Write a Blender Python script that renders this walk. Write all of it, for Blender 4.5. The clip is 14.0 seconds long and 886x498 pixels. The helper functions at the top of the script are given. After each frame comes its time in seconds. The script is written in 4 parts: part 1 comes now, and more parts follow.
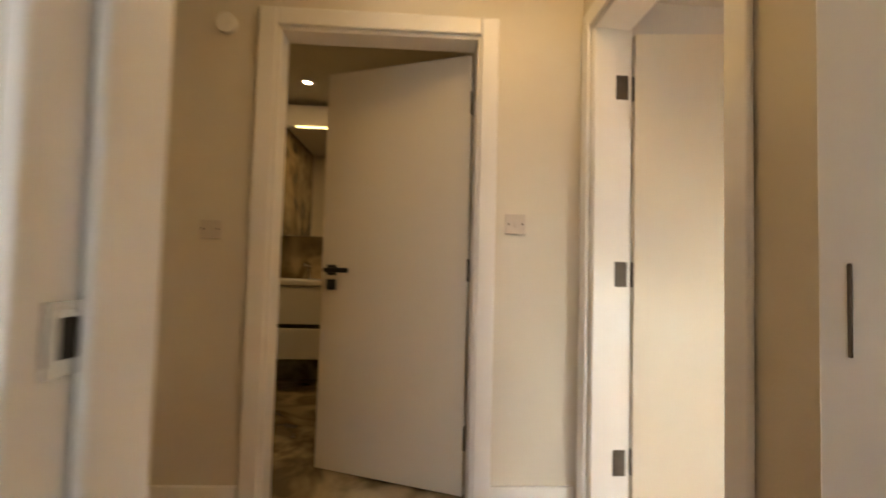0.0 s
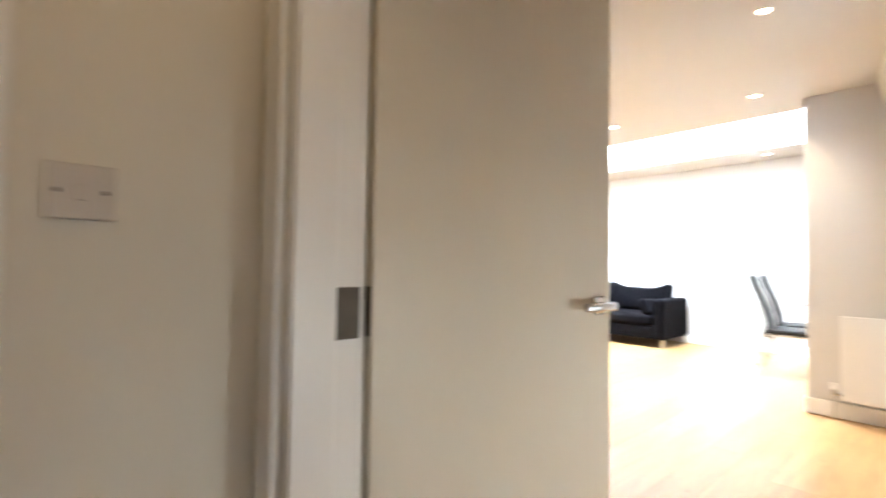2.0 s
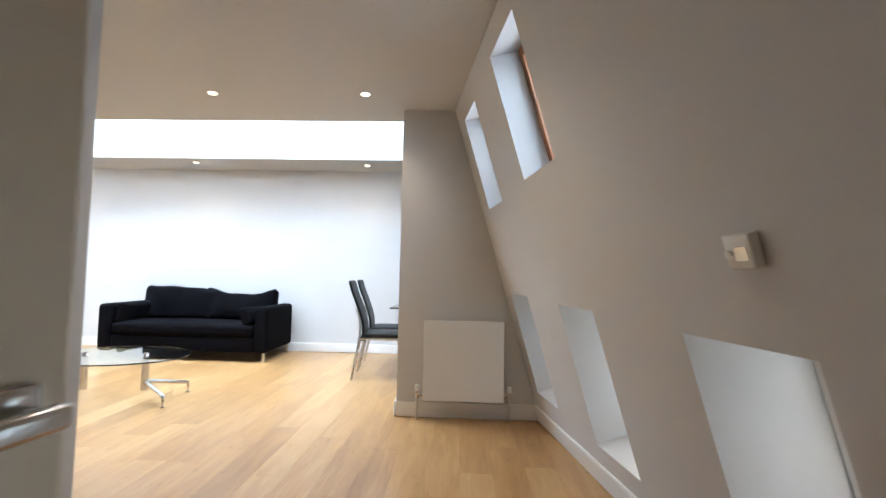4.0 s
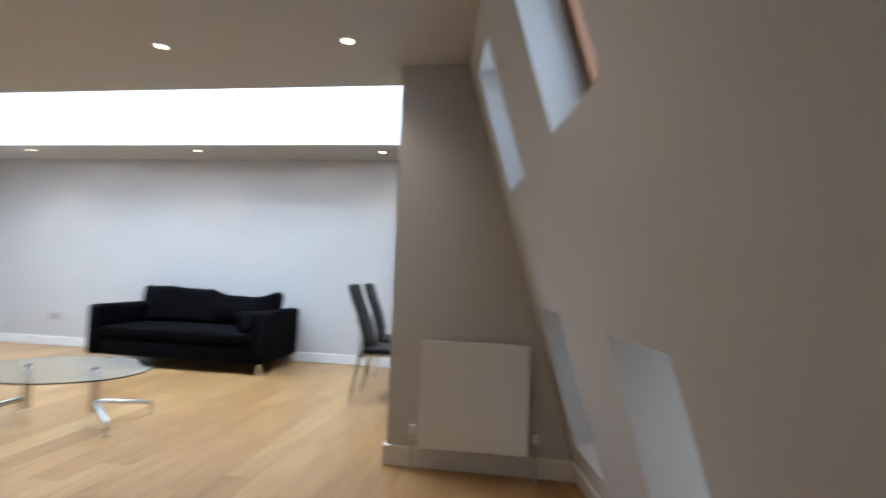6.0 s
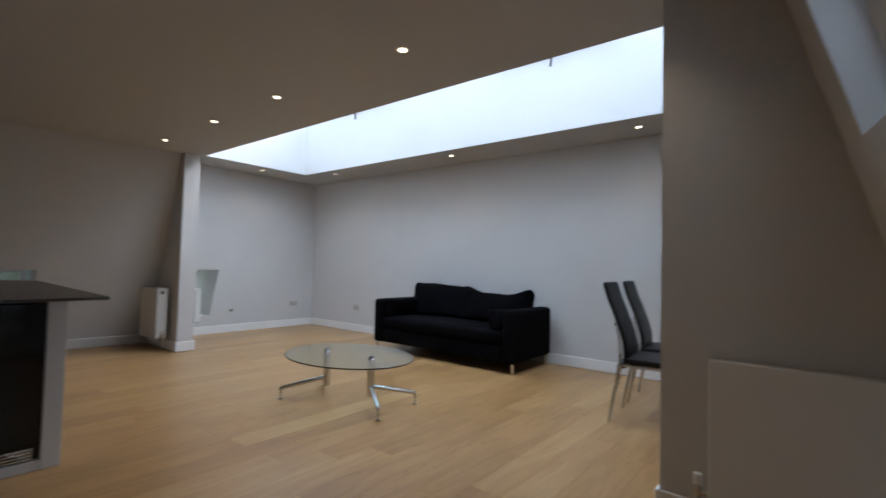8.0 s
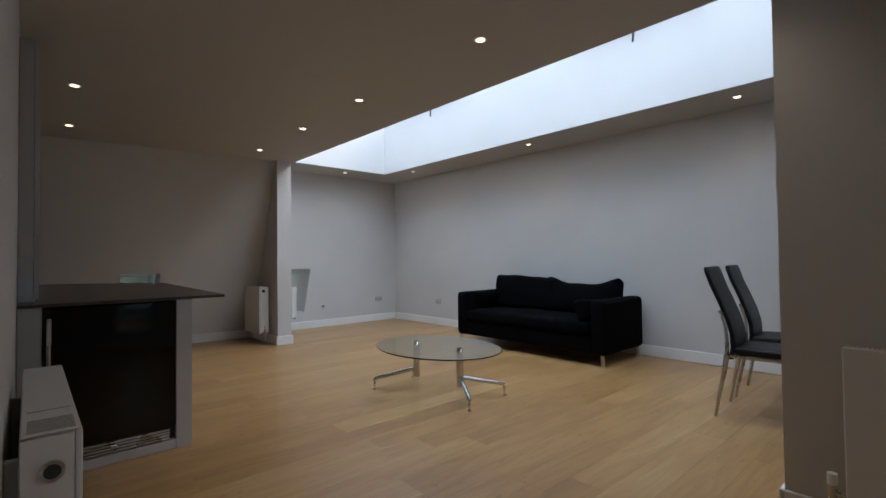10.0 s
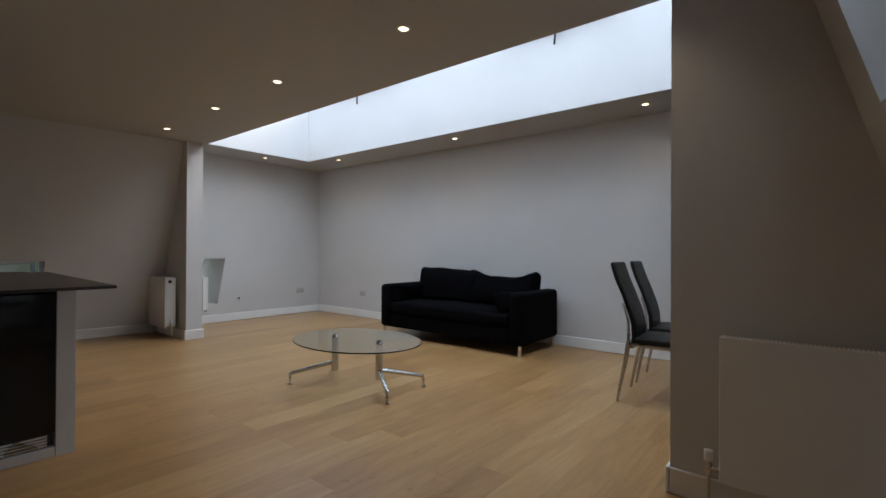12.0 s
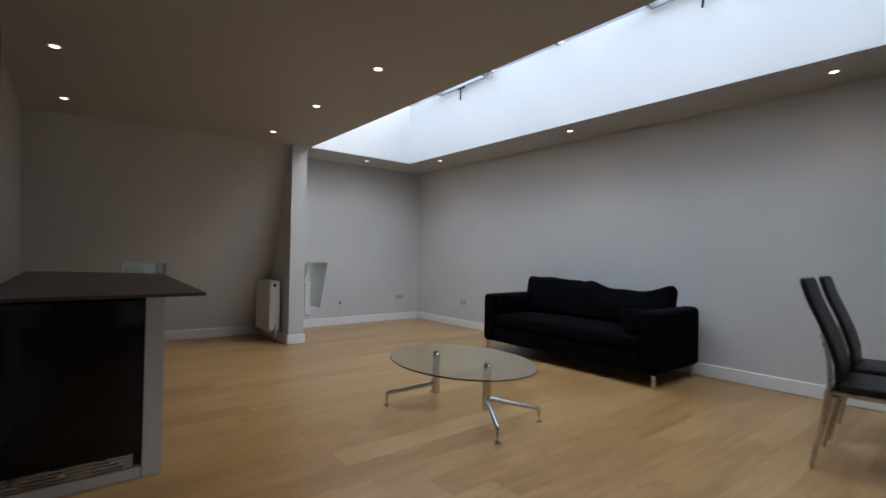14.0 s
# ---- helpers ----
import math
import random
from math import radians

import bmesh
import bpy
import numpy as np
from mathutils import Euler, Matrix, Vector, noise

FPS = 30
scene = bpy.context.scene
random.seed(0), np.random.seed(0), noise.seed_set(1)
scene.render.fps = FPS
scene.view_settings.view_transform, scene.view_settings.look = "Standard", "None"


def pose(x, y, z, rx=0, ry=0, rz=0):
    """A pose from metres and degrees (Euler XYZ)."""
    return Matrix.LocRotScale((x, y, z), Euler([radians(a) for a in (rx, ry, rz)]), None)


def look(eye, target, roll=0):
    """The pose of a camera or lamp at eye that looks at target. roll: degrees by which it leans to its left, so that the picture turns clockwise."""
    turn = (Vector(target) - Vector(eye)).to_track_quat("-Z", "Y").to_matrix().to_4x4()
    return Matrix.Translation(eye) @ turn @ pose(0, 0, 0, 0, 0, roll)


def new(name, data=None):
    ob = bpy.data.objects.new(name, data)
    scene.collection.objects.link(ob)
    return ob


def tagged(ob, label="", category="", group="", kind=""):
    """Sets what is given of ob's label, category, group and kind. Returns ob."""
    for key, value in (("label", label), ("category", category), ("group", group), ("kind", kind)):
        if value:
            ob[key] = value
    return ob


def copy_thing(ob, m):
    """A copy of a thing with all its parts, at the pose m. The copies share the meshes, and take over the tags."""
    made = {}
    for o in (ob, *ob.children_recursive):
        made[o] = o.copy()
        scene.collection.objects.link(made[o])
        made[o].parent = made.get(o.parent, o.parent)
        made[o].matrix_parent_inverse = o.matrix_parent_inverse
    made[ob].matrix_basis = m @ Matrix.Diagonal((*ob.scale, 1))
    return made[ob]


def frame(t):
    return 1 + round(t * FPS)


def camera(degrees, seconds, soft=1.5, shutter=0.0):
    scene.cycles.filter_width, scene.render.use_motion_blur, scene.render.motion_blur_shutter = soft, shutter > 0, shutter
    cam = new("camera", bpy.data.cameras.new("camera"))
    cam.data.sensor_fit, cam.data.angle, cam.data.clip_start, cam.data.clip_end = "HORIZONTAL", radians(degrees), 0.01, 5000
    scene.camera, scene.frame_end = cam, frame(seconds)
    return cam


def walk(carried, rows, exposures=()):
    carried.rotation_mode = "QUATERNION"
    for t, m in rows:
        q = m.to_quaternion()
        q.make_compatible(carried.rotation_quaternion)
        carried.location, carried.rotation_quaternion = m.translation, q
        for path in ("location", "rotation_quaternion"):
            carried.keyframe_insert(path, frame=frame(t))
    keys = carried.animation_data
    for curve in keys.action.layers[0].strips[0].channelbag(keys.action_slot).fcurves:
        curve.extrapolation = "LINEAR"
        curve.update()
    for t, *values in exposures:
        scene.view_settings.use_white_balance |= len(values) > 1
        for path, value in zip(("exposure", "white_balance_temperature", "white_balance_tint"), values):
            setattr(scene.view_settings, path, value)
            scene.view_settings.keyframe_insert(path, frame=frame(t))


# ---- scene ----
cam = camera(87.6, 14.0, shutter=0.6)
PATH = [
    (0, (1.811, -4.877, 1.0), (-0.185, -4.774, 1.09), 1.5),
    (0.5, (1.573, -4.853, 0.999), (-0.385, -4.445, 1.037), 1.4),
    (1, (1.274, -4.78, 1.019), (-0.638, -4.204, 1.129), 1.6),
    (1.5, (1.007, -4.67, 1.077), (-0.818, -3.857, 1.162), 2.4),
    (2, (0.787, -4.534, 1.094), (-0.699, -3.197, 1.166), 0.8),
    (2.5, (0.634, -4.378, 1.104), (-0.512, -2.741, 1.193), -0.1),
    (3, (0.561, -4.173, 1.1), (-0.199, -2.324, 1.165), 1.1),
    (3.5, (0.494, -3.926, 1.086), (0.206, -1.953, 1.246), 1.6),
    (3.7, (0.495, -3.837, 1.105), (0.403, -1.844, 1.234), 1.5),
    (5.8, (0.644, -2.867, 1.15), (0.575, -0.87, 1.229), 0.6),
    (6, (0.689, -2.791, 1.143), (0.414, -0.813, 1.26), 2.2),
    (6.5, (0.705, -2.648, 1.144), (0.099, -0.746, 1.26), 2.7),
    (7, (0.659, -2.493, 1.14), (-0.12, -0.656, 1.274), 3.0),
    (7.5, (0.611, -2.388, 1.148), (-0.377, -0.651, 1.228), 1.7),
    (8, (0.564, -2.359, 1.135), (-0.688, -0.801, 1.206), 1.4),
    (8.5, (0.544, -2.373, 1.122), (-0.835, -0.925, 1.173), -1.1),
    (9, (0.535, -2.392, 1.119), (-0.932, -1.033, 1.167), -0.8),
    (9.2, (0.516, -2.406, 1.116), (-0.974, -1.073, 1.162), -0.7),
    (11.3, (0.531, -2.381, 1.112), (-0.925, -1.01, 1.131), -0.2),
    (11.5, (0.536, -2.369, 1.112), (-0.865, -0.942, 1.125), -0.0),
    (12, (0.547, -2.344, 1.117), (-0.722, -0.798, 1.125), 0.3),
    (12.5, (0.545, -2.324, 1.121), (-0.763, -0.811, 1.137), -0.3),
    (13, (0.501, -2.272, 1.134), (-0.953, -0.899, 1.177), 0.4),
    (13.5, (0.341, -2.176, 1.118), (-1.207, -0.909, 1.114), 1.8),
    (14, (0.077, -2.029, 1.126), (-1.483, -0.779, 1.154), 1.1),
]
walk(cam, [(t, look(eye, target, roll)) for t, eye, target, roll in PATH],
     [(0, 4.45, 7600, 10), (0.5, 4.4, 7700, 10), (1.0, 4.35, 7400, 10), (1.5, 4.2, 6950, 10), (2.0, 3.7, 6550, 9), (2.5, 3.25, 6300, 8), (3.0, 2.9, 6150, 8),
      (3.7, 2.35, 6150, 8), (5.8, 1.38, 6050, 9), (6.5, 1.08, 6050, 9.5), (7.5, 0.52, 6100, 10), (8.5, 0.05, 6150, 11), (9.2, 0.0, 6200, 11), (11.5, -0.03, 6500, 11), (14.0, -0.05, 6450, 10.5)])

# ---- world and light ----
world = bpy.data.worlds.new("world")
scene.world = world
world.use_nodes = True
wn = world.node_tree
sky = wn.nodes.new("ShaderNodeTexSky")
sky.sky_type, sky.sun_disc = "NISHITA", False
sky.sun_elevation, sky.sun_rotation = radians(40), radians(30)
sky.air_density, sky.dust_density = 1.0, 4.0
wn.links.new(sky.outputs[0], wn.nodes["Background"].inputs[0])
wn.nodes["Background"].inputs[1].default_value = 0.12
sun = new("sun", bpy.data.lights.new("sun", "SUN"))
sun.data.energy, sun.data.angle, sun.data.color = 0.8, radians(20), (1.0, 0.96, 0.9)
sun.matrix_world = look((0, 0, 20), (-6, -10, 8))


def area_lamp(name, m, sx, sy, watts, color):
    d = bpy.data.lights.new(name, "AREA")
    d.shape, d.size, d.size_y, d.energy, d.color = "RECTANGLE", sx, sy, watts, color
    ob = new(name, d)
    ob.matrix_world = m
    return ob


SKY_COL = (0.695, 0.838, 1.0)
area_lamp("skylight_daylight", pose(-2.92, 1.25, 3.78), 6.0, 1.8, 106, SKY_COL)

WARM = (1.0, 0.65, 0.28)
area_lamp("hall_lamp", pose(0.62, -4.5, 2.445), 0.45, 0.45, 0.30, WARM)
area_lamp("bathroom_lamp", pose(-1.45, -5.75, 2.445), 0.1, 0.1, 0.30, WARM)
area_lamp("bedroom_daylight", pose(4.75, -5.5, 1.45, 0, 90, 0), 1.3, 1.3, 0.42, (0.85, 0.88, 1.0))
# Lamp and unseen window at y -3.5 are added to light the door.
for wy, wz, ww in ((-1.41, 1.98, 2.3), (-0.43, 1.95, 2.3), (-3.5, 0.6, 0.52), (-2.45, 0.6, 0.25), (-1.37, 0.6, 0.3), (-0.40, 0.6, 0.34)):
    wx = 1.13 - 0.15 * wy - 0.288 * wz
    area_lamp("window_daylight", look((wx + 0.47, wy + 0.07, wz + 0.145), (wx + 0.05, wy, wz + 0.145 - (0.6 if wz > 1 else 0.3))), 0.42, 0.66, ww, SKY_COL if wz > 1 else (0.80, 0.91, 0.95))
area_lamp("niche_daylight", look((-7.42, 0.89, 0.65), (-6.5, 0.89, 0.62)), 0.4, 0.7, 0.8, (0.80, 0.95, 0.92))

for sx, sy, sz, sw in ((-6.25, 1.50, 2.555, 3), (-5.46, 2.32, 2.555, 3), (-3.12, 2.35, 2.555, 3), (-0.80, 2.42, 2.555, 2.5),
                       (0.131, -1.695, 2.445, 9), (-0.248, -0.335, 2.445, 6), (-1.412, -0.345, 2.445, 3)):
    spot = new("downlight_beam", bpy.data.lights.new("downlight_beam", "SPOT"))
    spot.data.energy, spot.data.color, spot.data.spot_size, spot.data.spot_blend, spot.data.shadow_soft_size = sw, (1.0, 0.80, 0.58), radians(120), 0.9, 0.02
    spot.matrix_world = pose(sx, sy, sz)

# ---- materials ----


def mat(name, color, rough=0.5, metal=0.0, var=0.06, scale=6.0, bump=0.0, bscale=120.0, island=0.0, coat=0.0, stretch=(1, 1, 1), spec=0.5):
    m = bpy.data.materials.new(name)
    m.use_nodes = True
    nt = m.node_tree
    b = nt.nodes["Principled BSDF"]
    b.inputs["Roughness"].default_value = rough
    b.inputs["Metallic"].default_value = metal
    b.inputs["Coat Weight"].default_value = coat
    b.inputs["Specular IOR Level"].default_value = spec
    tc = nt.nodes.new("ShaderNodeTexCoord")
    mp = nt.nodes.new("ShaderNodeMapping")
    mp.inputs["Scale"].default_value = stretch
    nt.links.new(tc.outputs["Object"], mp.inputs[0])
    n1 = nt.nodes.new("ShaderNodeTexNoise")
    n1.inputs["Scale"].default_value, n1.inputs["Detail"].default_value = scale, 6
    nt.links.new(mp.outputs[0], n1.inputs["Vector"])
    mr = nt.nodes.new("ShaderNodeMapRange")
    mr.inputs[1].default_value, mr.inputs[2].default_value = 0.3, 0.7
    mr.inputs[3].default_value, mr.inputs[4].default_value = 1 - var, 1 + var
    nt.links.new(n1.outputs[0], mr.inputs[0])
    mul = nt.nodes.new("ShaderNodeVectorMath")
    mul.operation = "SCALE"
    mul.inputs[0].default_value = color
    nt.links.new(mr.outputs[0], mul.inputs[3])
    nt.links.new(mul.outputs[0], b.inputs["Base Color"])
    rr = nt.nodes.new("ShaderNodeMapRange")
    rr.inputs[1].default_value, rr.inputs[2].default_value = 0.3, 0.7
    rr.inputs[3].default_value, rr.inputs[4].default_value = max(rough - 0.12 * rough, 0.0), min(rough + 0.12 * rough, 1)
    nt.links.new(n1.outputs[0], rr.inputs[0])
    nt.links.new(rr.outputs[0], b.inputs["Roughness"])
    if bump:
        n2 = nt.nodes.new("ShaderNodeTexNoise")
        n2.inputs["Scale"].default_value, n2.inputs["Detail"].default_value = bscale, 4
        nt.links.new(mp.outputs[0], n2.inputs["Vector"])
        bp = nt.nodes.new("ShaderNodeBump")
        bp.inputs["Strength"].default_value, bp.inputs["Distance"].default_value = bump, 0.004
        nt.links.new(n2.outputs[0], bp.inputs["Height"])
        nt.links.new(bp.outputs[0], b.inputs["Normal"])
    return m


def emit(name, color, strength):
    m = bpy.data.materials.new(name)
    m.use_nodes = True
    b = m.node_tree.nodes["Principled BSDF"]
    b.inputs["Base Color"].default_value = (*color, 1)
    b.inputs["Emission Color"].default_value = (*color, 1)
    b.inputs["Emission Strength"].default_value = strength
    return m


def glass(name, color, rough=0.0):
    m = bpy.data.materials.new(name)
    m.use_nodes = True
    b = m.node_tree.nodes["Principled BSDF"]
    b.inputs["Base Color"].default_value = (*color, 1)
    b.inputs["Transmission Weight"].default_value = 1.0
    b.inputs["Roughness"].default_value = rough
    b.inputs["IOR"].default_value = 1.45
    return m


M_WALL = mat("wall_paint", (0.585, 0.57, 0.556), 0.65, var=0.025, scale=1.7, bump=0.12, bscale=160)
# Darker than the wall paint: the kitchen's dimness is put into this colour.
M_CEIL_SHADED = mat("shaded_ceiling_paint", (0.51, 0.49, 0.466), 0.7, var=0.02, scale=1.3, bump=0.1, bscale=140)
M_HALL = mat("hall_paint", (0.66, 0.615, 0.53), 0.6, var=0.025, scale=1.5, bump=0.12, bscale=160)
M_WHITE = mat("white_gloss_paint", (0.8, 0.79, 0.77), 0.35, var=0.02, scale=3, bump=0.05, bscale=60)
M_DOOR = mat("door_paint", (0.69, 0.64, 0.545), 0.42, var=0.025, scale=2, bump=0.06, bscale=90, stretch=(1, 1, 0.15))
M_RAD = mat("radiator_enamel", (0.72, 0.71, 0.69), 0.42, var=0.01, scale=3)
M_CHROME = mat("chrome", (0.62, 0.63, 0.65), 0.16, 1.0, var=0.03)
M_STEEL = mat("brushed_steel", (0.55, 0.54, 0.52), 0.28, 1.0, var=0.03, scale=8)
M_HINGE = mat("dull_brown_hinge", (0.10, 0.075, 0.055), 0.55, 0.4, var=0.15, scale=30)
M_BRONZE = mat("dark_hinge_metal", (0.085, 0.068, 0.052), 0.5, 0.5, var=0.15, scale=30)
M_BLACKMETAL = mat("black_metal", (0.03, 0.03, 0.03), 0.4, 0.6, var=0.1)
M_SOFA = mat("black_fabric", (0.0028, 0.0026, 0.0036), 1.0, var=0.35, scale=18, bump=0.6, bscale=420, spec=0.06)
M_LEATHER = mat("black_leather", (0.006, 0.006, 0.0065), 0.45, var=0.2, scale=14, bump=0.3, bscale=260, spec=0.35)
M_GLASS = glass("clear_glass", (0.93, 0.98, 0.96))
M_PANE = glass("window_glass", (0.97, 0.99, 1.0))
M_BLACKGLASS = mat("black_glass", (0.003, 0.003, 0.0035), 0.07, var=0.1, spec=0.3)
M_WORKTOP = mat("dark_worktop", (0.045, 0.037, 0.032), 0.33, var=0.18, scale=60, bump=0.05)
M_CARCASS = mat("white_gloss_unit", (0.43, 0.42, 0.42), 0.14, var=0.01)
M_BEIGE = mat("aged_switch_plastic", (0.56, 0.50, 0.445), 0.4, var=0.02)
M_PLATE = mat("grey_socket_plastic", (0.42, 0.395, 0.37), 0.4, var=0.03)
M_PLASTIC = mat("white_plastic", (0.78, 0.77, 0.74), 0.35, var=0.01)
M_TIMBER = mat("pine_window_timber", (0.30, 0.125, 0.05), 0.45, var=0.2, scale=5, bump=0.1, stretch=(8, 8, 0.6))
M_LAMP = emit("downlight_lens", (1.0, 0.80, 0.55), 5.0)
M_DARK = mat("dark_void", (0.02, 0.018, 0.016), 0.8, var=0.1)
M_FOLIAGE = mat("far_foliage", (0.035, 0.055, 0.02), 0.9, var=0.5, scale=0.6)


def oak():
    m = bpy.data.materials.new("oak_plank")
    m.use_nodes = True
    nt = m.node_tree
    b = nt.nodes["Principled BSDF"]
    oi = nt.nodes.new("ShaderNodeObjectInfo")
    tc = nt.nodes.new("ShaderNodeTexCoord")
    off = nt.nodes.new("ShaderNodeVectorMath")
    off.operation = "MULTIPLY_ADD"
    sc = nt.nodes.new("ShaderNodeCombineXYZ")
    for k in range(3):
        nt.links.new(oi.outputs["Random"], sc.inputs[k])
    nt.links.new(sc.outputs[0], off.inputs[0])
    off.inputs[1].default_value = (37.0, 91.0, 13.0)
    nt.links.new(tc.outputs["Object"], off.inputs[2])

    def noise_at(scale, detail, stretch, distort):
        mp = nt.nodes.new("ShaderNodeMapping")
        mp.inputs["Scale"].default_value = stretch
        nt.links.new(off.outputs[0], mp.inputs[0])
        n = nt.nodes.new("ShaderNodeTexNoise")
        n.inputs["Scale"].default_value, n.inputs["Detail"].default_value, n.inputs["Distortion"].default_value = scale, detail, distort
        nt.links.new(mp.outputs[0], n.inputs["Vector"])
        return n.outputs[0]

    def add(value, gain, base):
        node = nt.nodes.new("ShaderNodeMath")
        node.operation = "MULTIPLY_ADD"
        nt.links.new(value, node.inputs[0])
        node.inputs[1].default_value = gain
        if isinstance(base, float):
            node.inputs[2].default_value = base
        else:
            nt.links.new(base, node.inputs[2])
        return node.outputs[0]

    fibre = noise_at(6.0, 5, (16.0, 0.5, 1.0), 0.2)
    figure = noise_at(2.6, 4, (3.2, 0.45, 1.0), 1.6)
    cloud = noise_at(1.5, 2, (1.6, 0.7, 1.0), 0.0)
    tone = add(oi.outputs["Random"], 0.31, 0.125)
    tone = add(fibre, 0.34, tone)
    tone = add(figure, 0.74, tone)
    tone = add(cloud, 0.46, tone)
    fleck = nt.nodes.new("ShaderNodeMapRange")
    fleck.inputs[1].default_value, fleck.inputs[2].default_value = 0.64, 0.76
    nt.links.new(noise_at(16.0, 3, (2.2, 0.8, 1.0), 0.6), fleck.inputs[0])
    tone = add(fleck.outputs[0], -0.34, tone)
    ramp = nt.nodes.new("ShaderNodeValToRGB")
    e = ramp.color_ramp.elements.new(0.5)
    ramp.color_ramp.elements[0].color = (0.262, 0.132, 0.046, 1)
    ramp.color_ramp.elements[1].color = (0.402, 0.228, 0.091, 1)
    ramp.color_ramp.elements[2].color = (0.515, 0.330, 0.152, 1)
    span = nt.nodes.new("ShaderNodeMapRange")
    span.inputs[1].default_value, span.inputs[2].default_value = 0.66, 1.44
    nt.links.new(tone, span.inputs[0])
    nt.links.new(span.outputs[0], ramp.inputs[0])
    nt.links.new(ramp.outputs[0], b.inputs["Base Color"])
    nt.links.new(add(figure, 0.16, 0.24), b.inputs["Roughness"])
    bp = nt.nodes.new("ShaderNodeBump")
    bp.inputs["Strength"].default_value, bp.inputs["Distance"].default_value = 0.10, 0.0015
    nt.links.new(fibre, bp.inputs["Height"])
    nt.links.new(bp.outputs[0], b.inputs["Normal"])
    return m


def marble():
    m = bpy.data.materials.new("brown_marble")
    m.use_nodes = True
    nt = m.node_tree
    b = nt.nodes["Principled BSDF"]
    tc = nt.nodes.new("ShaderNodeTexCoord")
    n = nt.nodes.new("ShaderNodeTexNoise")
    n.inputs["Scale"].default_value, n.inputs["Detail"].default_value, n.inputs["Distortion"].default_value = 2.2, 8, 2.0
    nt.links.new(tc.outputs["Object"], n.inputs["Vector"])
    r = nt.nodes.new("ShaderNodeValToRGB")
    r.color_ramp.elements[0].color, r.color_ramp.elements[0].position = (0.10, 0.075, 0.04, 1), 0.35
    r.color_ramp.elements[1].color, r.color_ramp.elements[1].position = (0.42, 0.33, 0.2, 1), 0.65
    nt.links.new(n.outputs[0], r.inputs[0])
    nt.links.new(r.outputs[0], b.inputs["Base Color"])
    b.inputs["Roughness"].default_value = 0.18
    return m


M_OAK = oak()
M_MARBLE = marble()

# ---- mesh helpers ----


def add_box(bm, x0, x1, y0, y1, z0, z1, bevel=0.0, seg=1, m=None):
    """A box added to bm, its edges rounded by bevel."""
    co = Matrix.LocRotScale(((x0 + x1) / 2, (y0 + y1) / 2, (z0 + z1) / 2), None, (abs(x1 - x0), abs(y1 - y0), abs(z1 - z0)))
    t = bmesh.new()
    bmesh.ops.create_cube(t, size=1.0, matrix=co)
    if bevel:
        bmesh.ops.bevel(t, geom=t.edges[:], offset=bevel, segments=seg, affect="EDGES", profile=0.5)
    if m is not None:
        bmesh.ops.transform(t, matrix=m, verts=t.verts)
    me = bpy.data.meshes.new("tmp")
    t.to_mesh(me)
    t.free()
    bm.from_mesh(me)
    bpy.data.meshes.remove(me)


def add_tube(bm, pts, radius, seg=12, r2=None):
    """A round bar through the points."""
    pts = [Vector(p) for p in pts]
    rings = []
    n = len(pts)
    for i, p in enumerate(pts):
        d = (pts[min(i + 1, n - 1)] - pts[max(i - 1, 0)]).normalized()
        q = d.to_track_quat("Z", "Y")
        r = radius if r2 is None else radius + (r2 - radius) * i / (n - 1)
        rings.append([bm.verts.new(p + q @ Vector((r * math.cos(a), r * math.sin(a), 0))) for a in [2 * math.pi * k / seg for k in range(seg)]])
    for a, b in zip(rings, rings[1:]):
        for k in range(seg):
            bm.faces.new((a[k], a[(k + 1) % seg], b[(k + 1) % seg], b[k]))
    bm.faces.new(rings[0][::-1])
    bm.faces.new(rings[-1])


def obj(name, bm, material, smooth=False):
    me = bpy.data.meshes.new(name)
    bm.normal_update()
    if smooth:
        for f in bm.faces:
            f.smooth = True
    bm.to_mesh(me)
    bm.free()
    me.materials.append(material)
    if smooth:
        me.set_sharp_from_angle(angle=radians(40))
    return new(name, me)


def part(name, bm, material, parent, label="", smooth=False):
    ob = obj(name, bm, material, smooth)
    ob.parent = parent
    if label:
        ob["label"] = label
    return ob


def box_part(name, dims, material, parent, bevel=0.003, seg=2, label=""):
    bm = bmesh.new()
    add_box(bm, *dims, bevel=bevel, seg=seg)
    return part(name, bm, material, parent, label, smooth=seg > 2)


def thing(name, label, category, m=None, group=""):
    ob = new(name)
    ob.empty_display_size = 0.1
    if m is not None:
        ob.matrix_world = m
    return tagged(ob, label, category, group)


def structure(name, dims, material, label="", bevel=0.0):
    bm = bmesh.new()
    add_box(bm, *dims, bevel=bevel)
    return tagged(obj(name, bm, material), label, kind="structure")


def add_prism(bm, outline, axis, a0, a1):
    """A prism: the 2D outline in the plane across the axis, run from a0 to a1."""
    def at(p, a):
        return {"x": (a, p[0], p[1]), "y": (p[0], a, p[1]), "z": (p[0], p[1], a)}[axis]
    lo = [bm.verts.new(at(p, a0)) for p in outline]
    hi = [bm.verts.new(at(p, a1)) for p in outline]
    bm.faces.new(lo)
    bm.faces.new(hi[::-1])
    for k in range(len(outline)):
        j = (k + 1) % len(outline)
        bm.faces.new((lo[j], lo[k], hi[k], hi[j]))
    bmesh.ops.recalc_face_normals(bm, faces=bm.faces[:])


